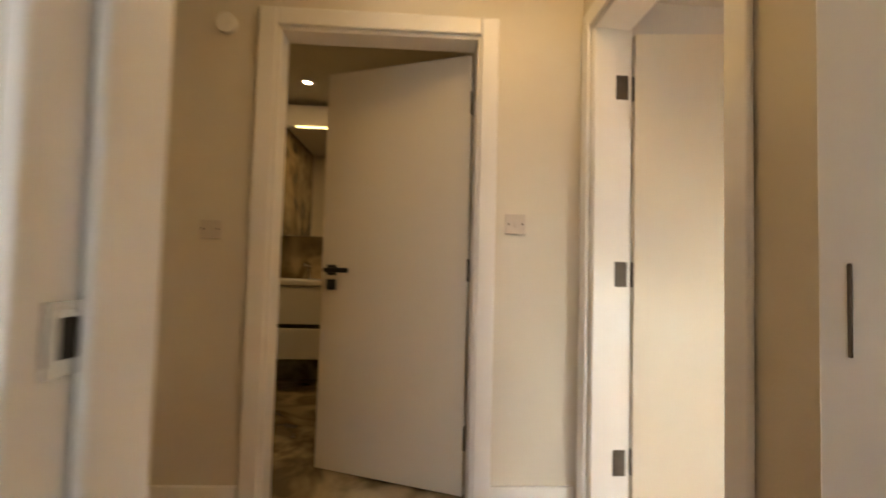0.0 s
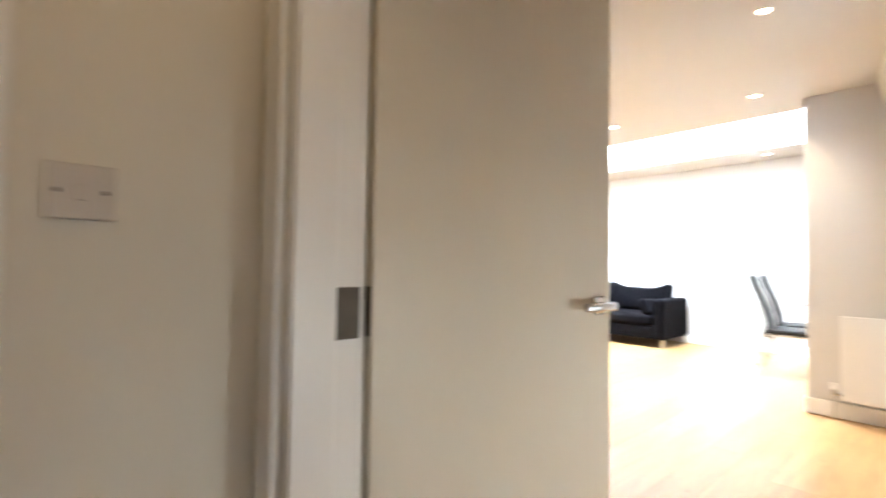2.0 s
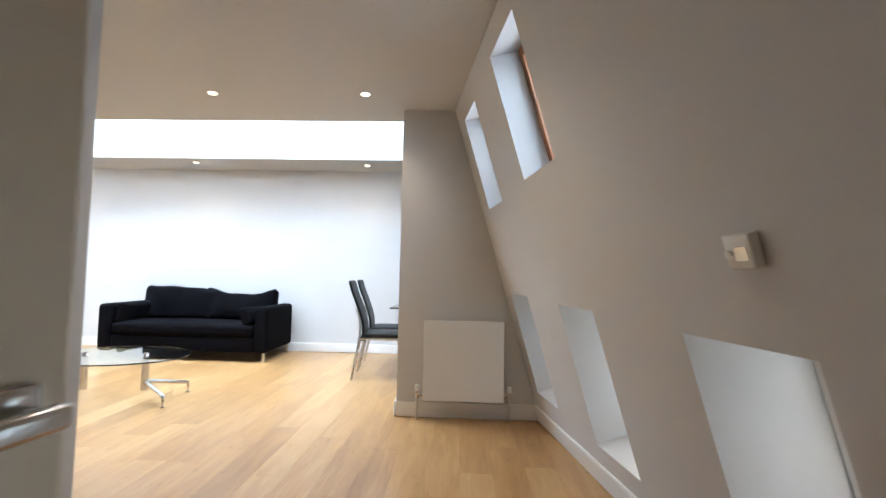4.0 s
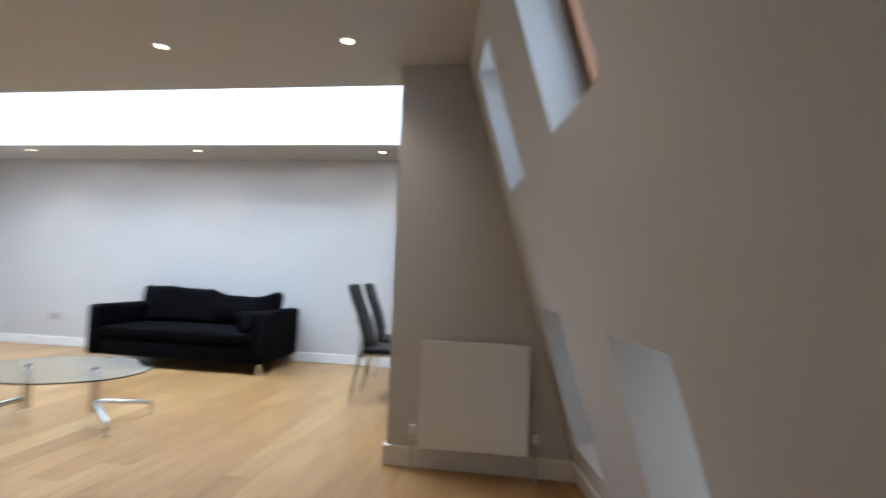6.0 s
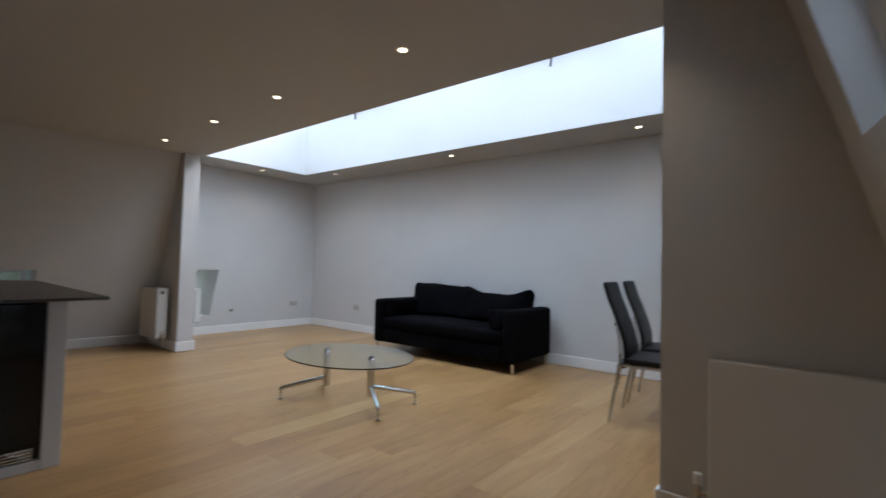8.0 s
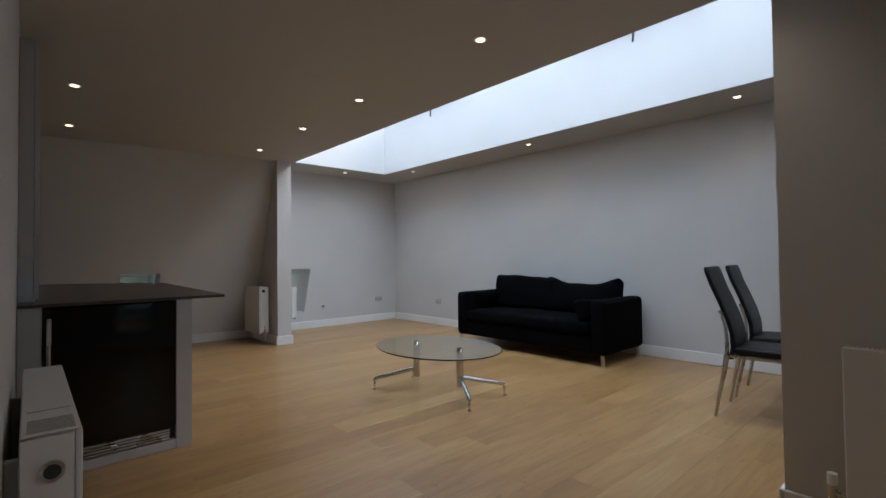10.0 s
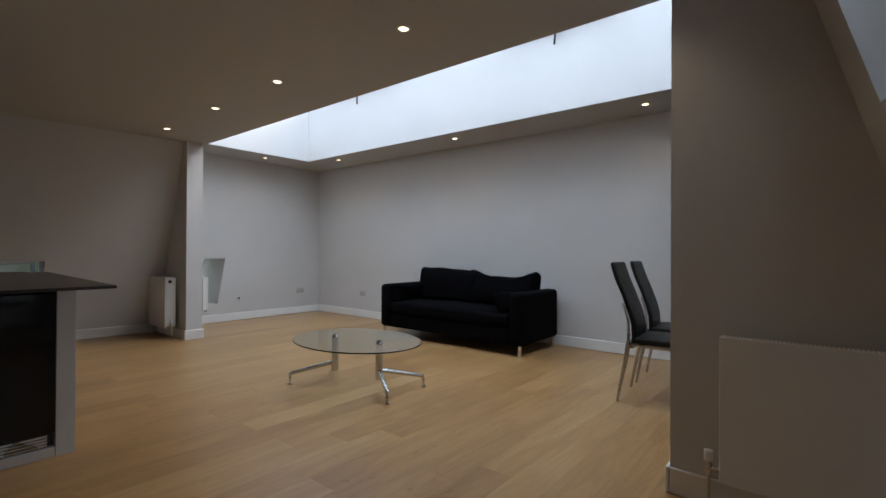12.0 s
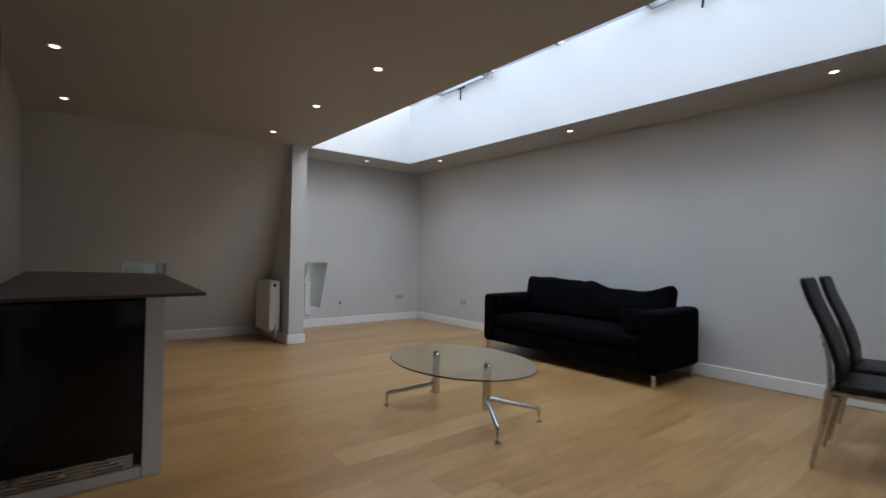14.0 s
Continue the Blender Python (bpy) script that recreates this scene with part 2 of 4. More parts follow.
def add_slab(bm, us, vs, holes, place):
    """A thick slab over the span us x vs with rectangular holes through it. place(u, v, d) gives a point, d = 0 inside, 1 outside."""
    gu = sorted({*us, *[h[0] for h in holes], *[h[1] for h in holes]})
    gv = sorted({*vs, *[h[2] for h in holes], *[h[3] for h in holes]})

    def solid(i, j):
        if not (0 <= i < len(gu) - 1 and 0 <= j < len(gv) - 1):
            return False
        u, v = (gu[i] + gu[i + 1]) / 2, (gv[j] + gv[j + 1]) / 2
        return not any(h[0] < u < h[1] and h[2] < v < h[3] for h in holes)
    memo = {}

    def vert(i, j, d):
        if (i, j, d) not in memo:
            memo[i, j, d] = bm.verts.new(place(gu[i], gv[j], d))
        return memo[i, j, d]
    for i in range(len(gu) - 1):
        for j in range(len(gv) - 1):
            if not solid(i, j):
                continue
            for d in (0, 1):
                bm.faces.new([vert(a, b, d) for a, b in ((i, j), (i + 1, j), (i + 1, j + 1), (i, j + 1))])
            for (ni, nj), (p, q) in (((i - 1, j), ((i, j), (i, j + 1))), ((i + 1, j), ((i + 1, j), (i + 1, j + 1))),
                                     ((i, j - 1), ((i, j), (i + 1, j))), ((i, j + 1), ((i, j + 1), (i + 1, j + 1)))):
                if not solid(ni, nj):
                    bm.faces.new((vert(*p, 0), vert(*q, 0), vert(*q, 1), vert(*p, 1)))
    bmesh.ops.recalc_face_normals(bm, faces=bm.faces[:])


# ---- the plan ----
CEIL = 2.46            # main ceiling
SOFFIT = 2.57          # ceiling of the rear extension
Y_BACK = 2.81          # wall behind the sofa
X_LEFT = -6.66         # far left wall
Y_DOOR = -4.04         # wall of the living room door
SK = (-5.99, 0.15, 0.29, 2.12)   # skylight opening x0 x1 y0 y1
SK_TOP = 3.48


def slope_x(y, z):
    """Inner face of the sloping mansard wall."""
    return 1.13 - 0.15 * y - 0.288 * z


def slope_left_x(y, z):
    return -6.46 + 0.12 * y + 0.355 * z


# floor slab under the planks
structure("floor", (-7.2, 4.7, -7.2, 3.2, -0.12, -0.016), M_DARK, "oak boarded floor laid in long wide planks")
floor_ob = bpy.data.objects["floor"]

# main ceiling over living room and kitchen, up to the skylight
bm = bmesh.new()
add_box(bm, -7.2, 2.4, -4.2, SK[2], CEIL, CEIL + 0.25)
tagged(obj("ceiling", bm, M_CEIL_SHADED), "off-white painted plaster ceiling with recessed downlights", kind="structure")
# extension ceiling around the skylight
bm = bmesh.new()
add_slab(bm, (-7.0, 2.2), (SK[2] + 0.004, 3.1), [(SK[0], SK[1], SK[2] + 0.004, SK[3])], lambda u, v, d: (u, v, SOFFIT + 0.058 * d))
tagged(obj("ceiling_rear", bm, M_CEIL_SHADED), "white plaster soffit around the long roof light", kind="structure")

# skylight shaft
# Whiter than walls and soffit: extra daylight brightness is put into the paint.
M_SHAFT_LIT = mat("lit_shaft_paint", (0.74, 0.74, 0.74), 0.6, var=0.02, scale=1.2, bump=0.1, bscale=120)
SHAFT = "white plastered upstand of the long roof light"
structure("wall_shaft_north", (SK[0] - 0.12, SK[1] + 0.12, SK[3] - 0.004, SK[3] + 0.12, SOFFIT + 0.06, SK_TOP), M_SHAFT_LIT, SHAFT)
structure("wall_shaft_south", (SK[0] - 0.12, SK[1] + 0.12, SK[2] - 0.12, SK[2], CEIL + 0.25, SK_TOP), M_SHAFT_LIT, SHAFT)
structure("wall_shaft_west", (SK[0] - 0.12, SK[0] + 0.004, SK[2], SK[3] - 0.005, SOFFIT + 0.06, SK_TOP), M_SHAFT_LIT, SHAFT)
structure("wall_shaft_east", (SK[1], SK[1] + 0.12, SK[2], SK[3] - 0.005, SOFFIT + 0.06, SK_TOP), M_SHAFT_LIT, SHAFT)
structure("trim_shaft_north", (SK[0] + 0.005, SK[1] - 0.004, SK[3] - 0.004, SK[3] - 0.001, SOFFIT + 0.003, SOFFIT + 0.06), M_SHAFT_LIT, "white edge of the roof light opening")
structure("trim_shaft_west", (SK[0] + 0.001, SK[0] + 0.004, SK[2] + 0.01, SK[3] - 0.005, SOFFIT + 0.003, SOFFIT + 0.06), M_SHAFT_LIT, "white edge of the roof light opening")

# rear wall, left wall with a low window niche
structure("wall_north", (-7.0, 2.3, Y_BACK, Y_BACK + 0.2, 0, SOFFIT), M_WALL, "plain off-white painted wall behind the sofa")
NICHE = (0.66, 1.077, 0.28, 0.98)
bm = bmesh.new()


def niche_place(u, v, d):
    # the far jamb leans in towards the sill
    if u == NICHE[1] and v == NICHE[2]:
        u -= 0.115
    return (X_LEFT - 0.8 * d, u, v)


add_slab(bm, (0.25, Y_BACK), (0, SOFFIT), [NICHE], niche_place)
tagged(obj("wall_west", bm, M_WALL), "off-white painted wall with a small low window niche", kind="structure")

# sloping kitchen wall with a low window
KW = [(-1.58, -1.16, 0.3, 0.975)]
bm = bmesh.new()
add_slab(bm, (-4.2, 0.05), (0, CEIL), KW, lambda u, v, d: (slope_left_x(u, v) - 0.3 * d, u, v))
tagged(obj("wall_kitchen_slope", bm, M_WALL), "off-white sloping mansard wall of the kitchen", kind="structure")
# left column between kitchen and extension
structure("column_west", (-6.95, -5.51, 0.05, 0.24, 0, CEIL), M_WALL, "off-white plastered nib wall with a low skirting")

# sloping wall on the right with its windows
WINS = [(-1.645, -1.175, 1.65, 2.34), (-0.635, -0.225, 1.62, 2.30)]
# First opening: an unseen window, added to let light onto the open door.
LOWS = [(-3.72, -3.28, 0.23, 0.955), (-2.68, -2.22, 0.235, 0.955), (-1.585, -1.155, 0.235, 0.972), (-0.60, -0.18, 0.26, 0.99)]
NORM = Vector((1, 0.15, 0.288)).normalized()


def slope_place(u, v, d):
    return Vector((slope_x(u, v), u, v)) + NORM * 0.45 * d


bm = bmesh.new()
add_slab(bm, (-4.04, 0.28), (0, CEIL + 0.1), WINS + LOWS, slope_place)
tagged(obj("wall_east_slope", bm, M_WALL), "off-white sloping mansard wall with small deep windows", kind="structure")
# nib wall with the radiator, trimmed by the slope
bm = bmesh.new()
add_prism(bm, [(0, 0), (slope_x(0.1, 0) + 0.1, 0), (slope_x(0.1, CEIL) + 0.1, CEIL), (0, CEIL)], "y", 0.0, 0.25)
tagged(obj("wall_nib", bm, M_WALL), "off-white plastered nib wall behind the radiator", kind="structure")
structure("wall_extension_south", (0.45, 2.1, 0.251, 0.30, 0, SOFFIT), M_WALL, "plain off-white wall of the dining corner")
structure("wall_east_rear", (2.1, 2.3, 0.28, Y_BACK, 0, SOFFIT), M_WALL, "plain off-white wall of the dining corner")

# door wall and corridor walls
bm = bmesh.new()
add_slab(bm, (-0.7, 1.47), (0, CEIL), [(-0.02, 0.835, 0.0, 2.02)], lambda u, v, d: (u, Y_DOOR - 0.15 * d, v))
tagged(obj("wall_door", bm, M_HALL), "cream painted wall with the living room doorway", kind="structure")
structure("wall_door_east", (1.47, 2.4, Y_DOOR - 0.15, Y_DOOR, 0, CEIL), M_WALL, "off-white wall closing the passage")
structure("wall_return", (-0.67, -0.55, Y_DOOR, -2.57, 0, CEIL), M_WALL, "off-white return wall beside the open door")
structure("wall_kitchen_south", (-6.8, -0.55, -2.57, -2.45, 0, CEIL), M_WALL, "off-white wall behind the kitchen units")

# hall, bathroom and bedroom shells
BX = -0.12
bm = bmesh.new()
add_slab(bm, (-6.4, Y_DOOR - 0.15), (0, CEIL), [(-5.50, -4.63, 0.0, 2.01)], lambda u, v, d: (BX - 0.12 * d, u, v))
tagged(obj("wall_bathroom", bm, M_HALL), "cream painted hall wall with the bathroom doorway", kind="structure")
structure("wall_hall_south", (BX, 1.25, -6.3, -6.15, 0, CEIL), M_HALL, "cream painted end wall of the hall")
bm = bmesh.new()
add_slab(bm, (-7.0, Y_DOOR - 0.15), (0, CEIL), [(-5.2, -4.35, 0.0, 2.04)], lambda u, v, d: (1.25 + 0.2 * d, u, v))
tagged(obj("wall_bedroom", bm, M_HALL), "cream painted wall with the bedroom doorway", kind="structure")
structure("ceiling_hall", (-2.6, 4.6, -7.2, -4.2, CEIL, CEIL + 0.2), M_HALL, "cream painted hall ceiling")
structure("wall_bath_west", (-2.5, -2.4, -6.4, -4.1, 0, CEIL), M_MARBLE, "brown marble clad bathroom wall")
structure("wall_bath_north", (-2.4, BX - 0.12, -4.3, -4.19, 0, CEIL), M_MARBLE, "brown marble clad bathroom wall")
structure("wall_bath_south", (-2.4, BX - 0.12, -6.4, -6.3, 0, CEIL), M_MARBLE, "brown marble clad bathroom wall")
structure("bathroom_floor", (-2.4, BX - 0.06, -6.3, -4.3, -0.016, 0.0), M_MARBLE, "brown marble bathroom floor")
structure("wall_bedroom_south", (1.45, 4.6, -7.2, -7.0, 0, CEIL), M_WALL, "plain bedroom wall")
structure("wall_bedroom_north", (1.75, 4.6, -4.19, -4.04, 0, CEIL), M_WALL, "plain bedroom wall")
bm = bmesh.new()
add_slab(bm, (-7.0, -4.19), (0, CEIL), [(-6.2, -4.8, 0.8, 2.1)], lambda u, v, d: (4.4 + 0.2 * d, u, v))
tagged(obj("wall_bedroom_east", bm, M_WALL), "bedroom wall with a window", kind="structure")

# ---- windows ----


def slope_window(win, timber, name):
    """Frame and pane at the outer end of a deep reveal in the sloping wall."""
    u0, u1, v0, v1 = win
    ob = thing(name, "small roof window with a pine timber frame in a deep white reveal" if timber else "small low window with a white frame in a deep reveal", "window")
    ob["kind"] = "structure"
    fw = 0.05

    def bar(nm, a0, a1, b0, b1, d0, d1, material):
        bm = bmesh.new()
        vs = [bm.verts.new(slope_place(u, v, d)) for d in (d0, d1) for u, v in ((a0, b0), (a1, b0), (a1, b1), (a0, b1))]
        bm.faces.new(vs[3::-1])
        bm.faces.new(vs[4:])
        for k in range(4):
            j = (k + 1) % 4
            bm.faces.new((vs[k], vs[j], vs[4 + j], vs[4 + k]))
        bmesh.ops.recalc_face_normals(bm, faces=bm.faces[:])
        return part(nm, bm, material, ob)
    m = M_TIMBER if timber else M_WHITE
    d0, d1 = (0.37, 0.52) if timber else (0.88, 1.02)
    bar("frame_stile", u0 + 0.002, u0 + fw, v0 + 0.002, v1 - 0.002, d0, d1, m)
    bar("frame_stile", u1 - fw, u1 - 0.002, v0 + 0.002, v1 - 0.002, d0, d1, m)
    bar("frame_rail", u0 + fw, u1 - fw, v0 + 0.002, v0 + fw, d0, d1, m)
    bar("frame_rail", u0 + fw, u1 - fw, v1 - fw, v1 - 0.002, d0, d1, m)
    p = bar("pane", u0 + fw, u1 - fw, v0 + fw, v1 - fw, d1 - 0.06, d1 - 0.045, M_PANE)
    p.visible_shadow = False


for k, w in enumerate(WINS):
    slope_window(w, True, "window_%d" % (k + 1))
# window_3 is the added, unseen one opposite the open door.
for k, w in enumerate(LOWS):
    slope_window(w, False, "window_%d" % (k + 3))


def flat_window(name, x_in, y0, y1, z0, z1, depth):
    """White frame and pane at the outer end of a niche in a wall that faces +x."""
    ob = thing(name, "small low window with a white frame in a wall niche", "window")
    ob["kind"] = "structure"
    xo = x_in - depth
    for nm, d in (("frame_stile", (y0, y0 + 0.045, z0, z1)), ("frame_stile", (y1 - 0.045, y1, z0, z1)),
                  ("frame_rail", (y0 + 0.046, y1 - 0.046, z0, z0 + 0.045)), ("frame_rail", (y0 + 0.046, y1 - 0.046, z1 - 0.045, z1))):
        box_part(nm, (xo, xo + 0.05, d[0] + 0.002, d[1] - 0.002, d[2] + 0.002, d[3] - 0.002), M_WHITE, ob)
    p = box_part("pane", (xo + 0.02, xo + 0.026, y0 + 0.045, y1 - 0.045, z0 + 0.045, z1 - 0.045), M_PANE, ob, bevel=0)
    p.visible_shadow = False


flat_window("window_6", X_LEFT, *NICHE, 0.79)
flat_window("window_7", slope_left_x(-1.37, 0.65), *KW[0], 0.42)

# bedroom window behind the starting point
ob = thing("window_8", "white framed bedroom window", "window")
ob["kind"] = "structure"
for nm, d in (("frame_stile", (-6.2, -6.14, 0.8, 2.1)), ("frame_stile", (-4.86, -4.8, 0.8, 2.1)), ("frame_stile", (-5.53, -5.47, 0.86, 2.04)),
              ("frame_rail", (-6.138, -4.862, 0.8, 0.86)), ("frame_rail", (-6.138, -4.862, 2.04, 2.1))):
    box_part(nm, (4.5, 4.56, *d), M_WHITE, ob)
p = box_part("pane", (4.525, 4.532, -6.14, -4.86, 0.86, 2.04), M_PANE, ob, bevel=0)
p.visible_shadow = False

# ---- roof light glazing ----
ob = thing("roof_light", "long roof light of clear panes between grey metal bars", "skylight")
ob["kind"] = "structure"
M_BAR = mat("grey_aluminium", (0.42, 0.43, 0.45), 0.4, 0.6, var=0.06)
bars = [-6.05] + [-5.2 + 1.04 * k for k in range(7)]
for k, x in enumerate(bars):
    if x > SK[1] + 0.1:
        break
    box_part("glazing_bar", (x - 0.025, x + 0.025, SK[2] - 0.1, SK[3] + 0.1, SK_TOP, SK_TOP + 0.07), M_BAR, ob)
    x1 = min(bars[k + 1], SK[1] + 0.1) if k + 1 < len(bars) else SK[1] + 0.1
    p = box_part("pane", (x + 0.026, x1 - 0.026, SK[2] - 0.09, SK[3] + 0.09, SK_TOP + 0.03, SK_TOP + 0.036), M_PANE, ob, bevel=0)
    p.visible_shadow = False
for x0 in (-5.2, -2.08):
    y0, y1, z0, z1 = SK[2] + 0.03, SK[3] - 0.03, SK_TOP - 0.05, SK_TOP - 0.002
    for d in ((x0 + 0.03, x0 + 1.01, y1 - 0.035, y1), (x0 + 0.03, x0 + 1.01, y0, y0 + 0.035),
              (x0 + 0.03, x0 + 0.065, y0 + 0.036, y1 - 0.036), (x0 + 0.975, x0 + 1.01, y0 + 0.036, y1 - 0.036)):
        box_part("sash_rail", (*d, z0, z1), M_BAR, ob, 0.004)
    bm = bmesh.new()
    hx, hy = x0 + 0.5, y1 - 0.02
    add_tube(bm, [(hx, hy, z0 + 0.01), (hx, hy - 0.02, z0 - 0.05), (hx - 0.02, hy, z0 - 0.17)], 0.011, 8)
    add_box(bm, hx - 0.07, hx + 0.07, hy - 0.012, hy + 0.012, z0 - 0.02, z0 - 0.001, 0.004)
    part("opening_handle", bm, M_BLACKMETAL, ob, "dark metal opening handle hanging down", True)

# ---- skirting ----


def skirting(name, x0, x1, y0, y1, h=0.12, material=None):
    bm = bmesh.new()
    add_box(bm, x0, x1, y0, y1, 0.001, h, 0.006, 2)
    return tagged(obj(name, bm, material or M_WHITE), "white painted skirting board", kind="structure")


T = 0.018
skirting("baseboard_north", X_LEFT + T, 2.1, Y_BACK - T, Y_BACK - 0.001)
skirting("baseboard_west", X_LEFT + 0.001, X_LEFT + T, 0.266, Y_BACK - T - 0.001)
skirting("baseboard_column", -5.509, -5.491, 0.032, 0.258)
skirting("baseboard_column_south", -6.42, -5.511, 0.032, 0.049)
skirting("baseboard_nib_end", -0.018, -0.001, -0.018, 0.268)
skirting("baseboard_nib", 0.001, 1.12, -0.018, -0.001)
skirting("baseboard_nib_back", 0.001, 2.1, 0.301, 0.318)
skirting("baseboard_bath", BX + 0.001, BX + T, -4.575, -4.21)
skirting("baseboard_bath_far", BX + 0.001, BX + T, -6.14, -5.575)
skirting("baseboard_hall_door", 0.91, 1.24, Y_DOOR - 0.168, Y_DOOR - 0.151)
skirting("baseboard_kitchen_wall", -2.60, -0.56, -2.449, -2.432)
skirting("baseboard_return", -0.549, -0.532, Y_DOOR + 0.02, -2.44)


def lean_skirting(name, f, y0, y1, d):
    bm = bmesh.new()
    pts = []
    for y in (y0, y1):
        for z, o in ((0.001, 0.001), (0.001, T), (0.115, T), (0.125, 0.012), (0.125, 0.001)):
            pts.append(bm.verts.new((f(y, z) + d * o, y, z)))
    a, b = pts[:5], pts[5:]
    bm.faces.new(a)
    bm.faces.new(b[::-1])
    for k in range(5):
        bm.faces.new((a[k], a[(k + 1) % 5], b[(k + 1) % 5], b[k]))
    bmesh.ops.recalc_face_normals(bm, faces=bm.faces[:])
    tagged(obj(name, bm, M_WHITE), "white painted skirting board", kind="structure")


lean_skirting("baseboard_slope", slope_x, -4.03, -0.02, -1)
lean_skirting("baseboard_kitchen_slope", slope_left_x, -2.4, 0.03, 1)

# ---- door linings, casings and doors ----


def doorway(name, axis, face_a, face_b, u0, u1, head, sides, label):
    """Lining and casings of an opening from u0 to u1 in a wall between two faces. axis: the way the wall runs."""
    ob = thing(name, label, "door frame")
    ob["kind"] = "structure"
    lo, hi = min(face_a, face_b) - 0.002, max(face_a, face_b) + 0.002

    def bar(nm, a0, a1, t0, t1, z0, z1, bev=0.004):
        d = (a0, a1, t0, t1, z0, z1) if axis == "x" else (t0, t1, a0, a1, z0, z1)
        box_part(nm, d, M_WHITE, ob, bev)
    bar("jamb", u0 + 0.001, u0 + 0.02, lo, hi, 0.001, head - 0.001)
    bar("jamb", u1 - 0.02, u1 - 0.001, lo, hi, 0.001, head - 0.001)
    bar("head_lining", u0 + 0.021, u1 - 0.021, lo, hi, head - 0.021, head - 0.001)
    for s in sides:
        t0, t1 = (hi, hi + 0.018) if s > 0 else (lo - 0.018, lo)
        bar("architrave", u0 - 0.07, u0 + 0.006, t0, t1, 0.001, head + 0.07, 0.007)
        bar("architrave", u1 - 0.006, u1 + 0.07, t0, t1, 0.001, head + 0.07, 0.007)
        bar("architrave", u0 + 0.007, u1 - 0.007, t0, t1, head - 0.006, head + 0.07, 0.007)
    return ob


living_frame = doorway("door_frame_living", "x", Y_DOOR, Y_DOOR - 0.15, -0.02, 0.835, 2.02, (1, -1), "white painted living room door frame")
box_part("door_stop", (0.0012, 0.014, Y_DOOR - 0.148, Y_DOOR - 0.062, 0.001, 1.997), M_WHITE, living_frame, 0.002)
bath_frame = doorway("door_frame_bathroom", "y", BX, BX - 0.12, -5.50, -4.63, 2.01, (1,), "white painted bathroom door frame")
bed_frame = doorway("door_frame_bedroom", "y", 1.25, 1.45, -5.2, -4.35, 2.04, (-1,), "white painted bedroom door frame")
box_part("door_stop", (1.35, 1.38, -5.179, -5.167, 0.001, 2.018), M_WHITE, bed_frame)
bm = bmesh.new()
add_box(bm, 1.378, 1.418, -5.181, -5.177, 0.90, 0.965, 0.001)
add_box(bm, 1.366, 1.38, -5.181, -5.176, 0.918, 0.946, 0.001)
part("strike_plate", bm, M_STEEL, bed_frame, "worn steel strike plate")
bm = bmesh.new()
add_box(bm, 1.382, 1.404, -5.1775, -5.1755, 0.915, 0.951, 0.001)
part("latch_hole", bm, M_DARK, bed_frame)
bm = bmesh.new()
add_box(bm, 1.291, 1.297, -4.3735, -4.3705, 0.91, 1.02, 0.001)
part("hinge", bm, M_HINGE, bed_frame, "dark metal hinge", True)


def lever(parent, x, z, face, square, material, toward):
    """A lever handle on a leaf that lies along +x; face: the y of the leaf's surface; toward: the way the lever points."""
    s = 1 if face > -0.01 else -1
    bm = bmesh.new()
    if square:
        add_box(bm, x - 0.026, x + 0.026, face, face + s * 0.010, z - 0.026, z + 0.026, 0.003, 2)
    else:
        add_box(bm, x - 0.026, x + 0.026, face, face + s * 0.012, z - 0.026, z + 0.026, 0.009, 3)
    add_tube(bm, [(x, face + s * 0.008, z), (x, face + s * 0.055, z)], 0.010, 12)
    add_box(bm, min(x - toward * 0.014, x + toward * 0.12), max(x - toward * 0.014, x + toward * 0.12), face + s * 0.043, face + s * 0.062, z - 0.012, z + 0.012, 0.006, 3)
    hnd = part("lever_handle", bm, material, parent, "", True)
    if square:
        bm = bmesh.new()
        add_box(bm, x - 0.026, x + 0.026, face, face + s * 0.009, z - 0.098, z - 0.046, 0.003, 2)
        add_tube(bm, [(x, face + s * 0.008, z - 0.072), (x, face + s * 0.02, z - 0.072)], 0.008, 10)
        part("thumb_turn", bm, material, parent, "", True)
    return hnd


def door_leaf(name, hinge, angle, width, label, square, material, sides):
    """A flush leaf hinged at a point, that runs along +x before it is turned by the angle."""
    ob = thing(name, label, "door", pose(*hinge, 0, 0, angle))
    ob["kind"] = "structure"
    bm = bmesh.new()
    add_box(bm, 0.004, width, -0.04, 0.0, 0.008, 1.985, 0.003, 2)
    part("leaf", bm, M_DOOR, ob)
    for f in sides:
        lever(ob, width - 0.062, 0.985, 0.0 if f > 0 else -0.04, square, material, -1)
    bm = bmesh.new()
    add_box(bm, width - 0.0005, width + 0.0015, -0.031, -0.009, 0.91, 1.07, 0.0005)
    part("latch_plate", bm, M_STEEL, ob)
    for z in (0.26, 1.0, 1.76):
        bm = bmesh.new()
        add_tube(bm, [(0.0, 0.004, z - 0.05), (0.0, 0.004, z + 0.05)], 0.006, 10)
        add_box(bm, 0.0005, 0.0035, -0.036, -0.002, z - 0.05, z + 0.05)
        part("hinge", bm, M_BRONZE, ob, "dark metal butt hinge", True)
    return ob


leaf_angle = 84.0
door_leaf("door_1", (-0.036, Y_DOOR + 0.022, 0), leaf_angle, 0.80, "open cream flush door with a chrome lever handle", False, M_CHROME, (-1, 1))
for z in (0.26, 1.0, 1.76):
    bm = bmesh.new()
    add_box(bm, -0.0005, 0.0022, Y_DOOR - 0.055, Y_DOOR - 0.005, z - 0.05, z + 0.05, 0.0005)
    part("hinge_plate", bm, M_BRONZE, living_frame, "dark metal hinge plate")
bath_angle = 247.0
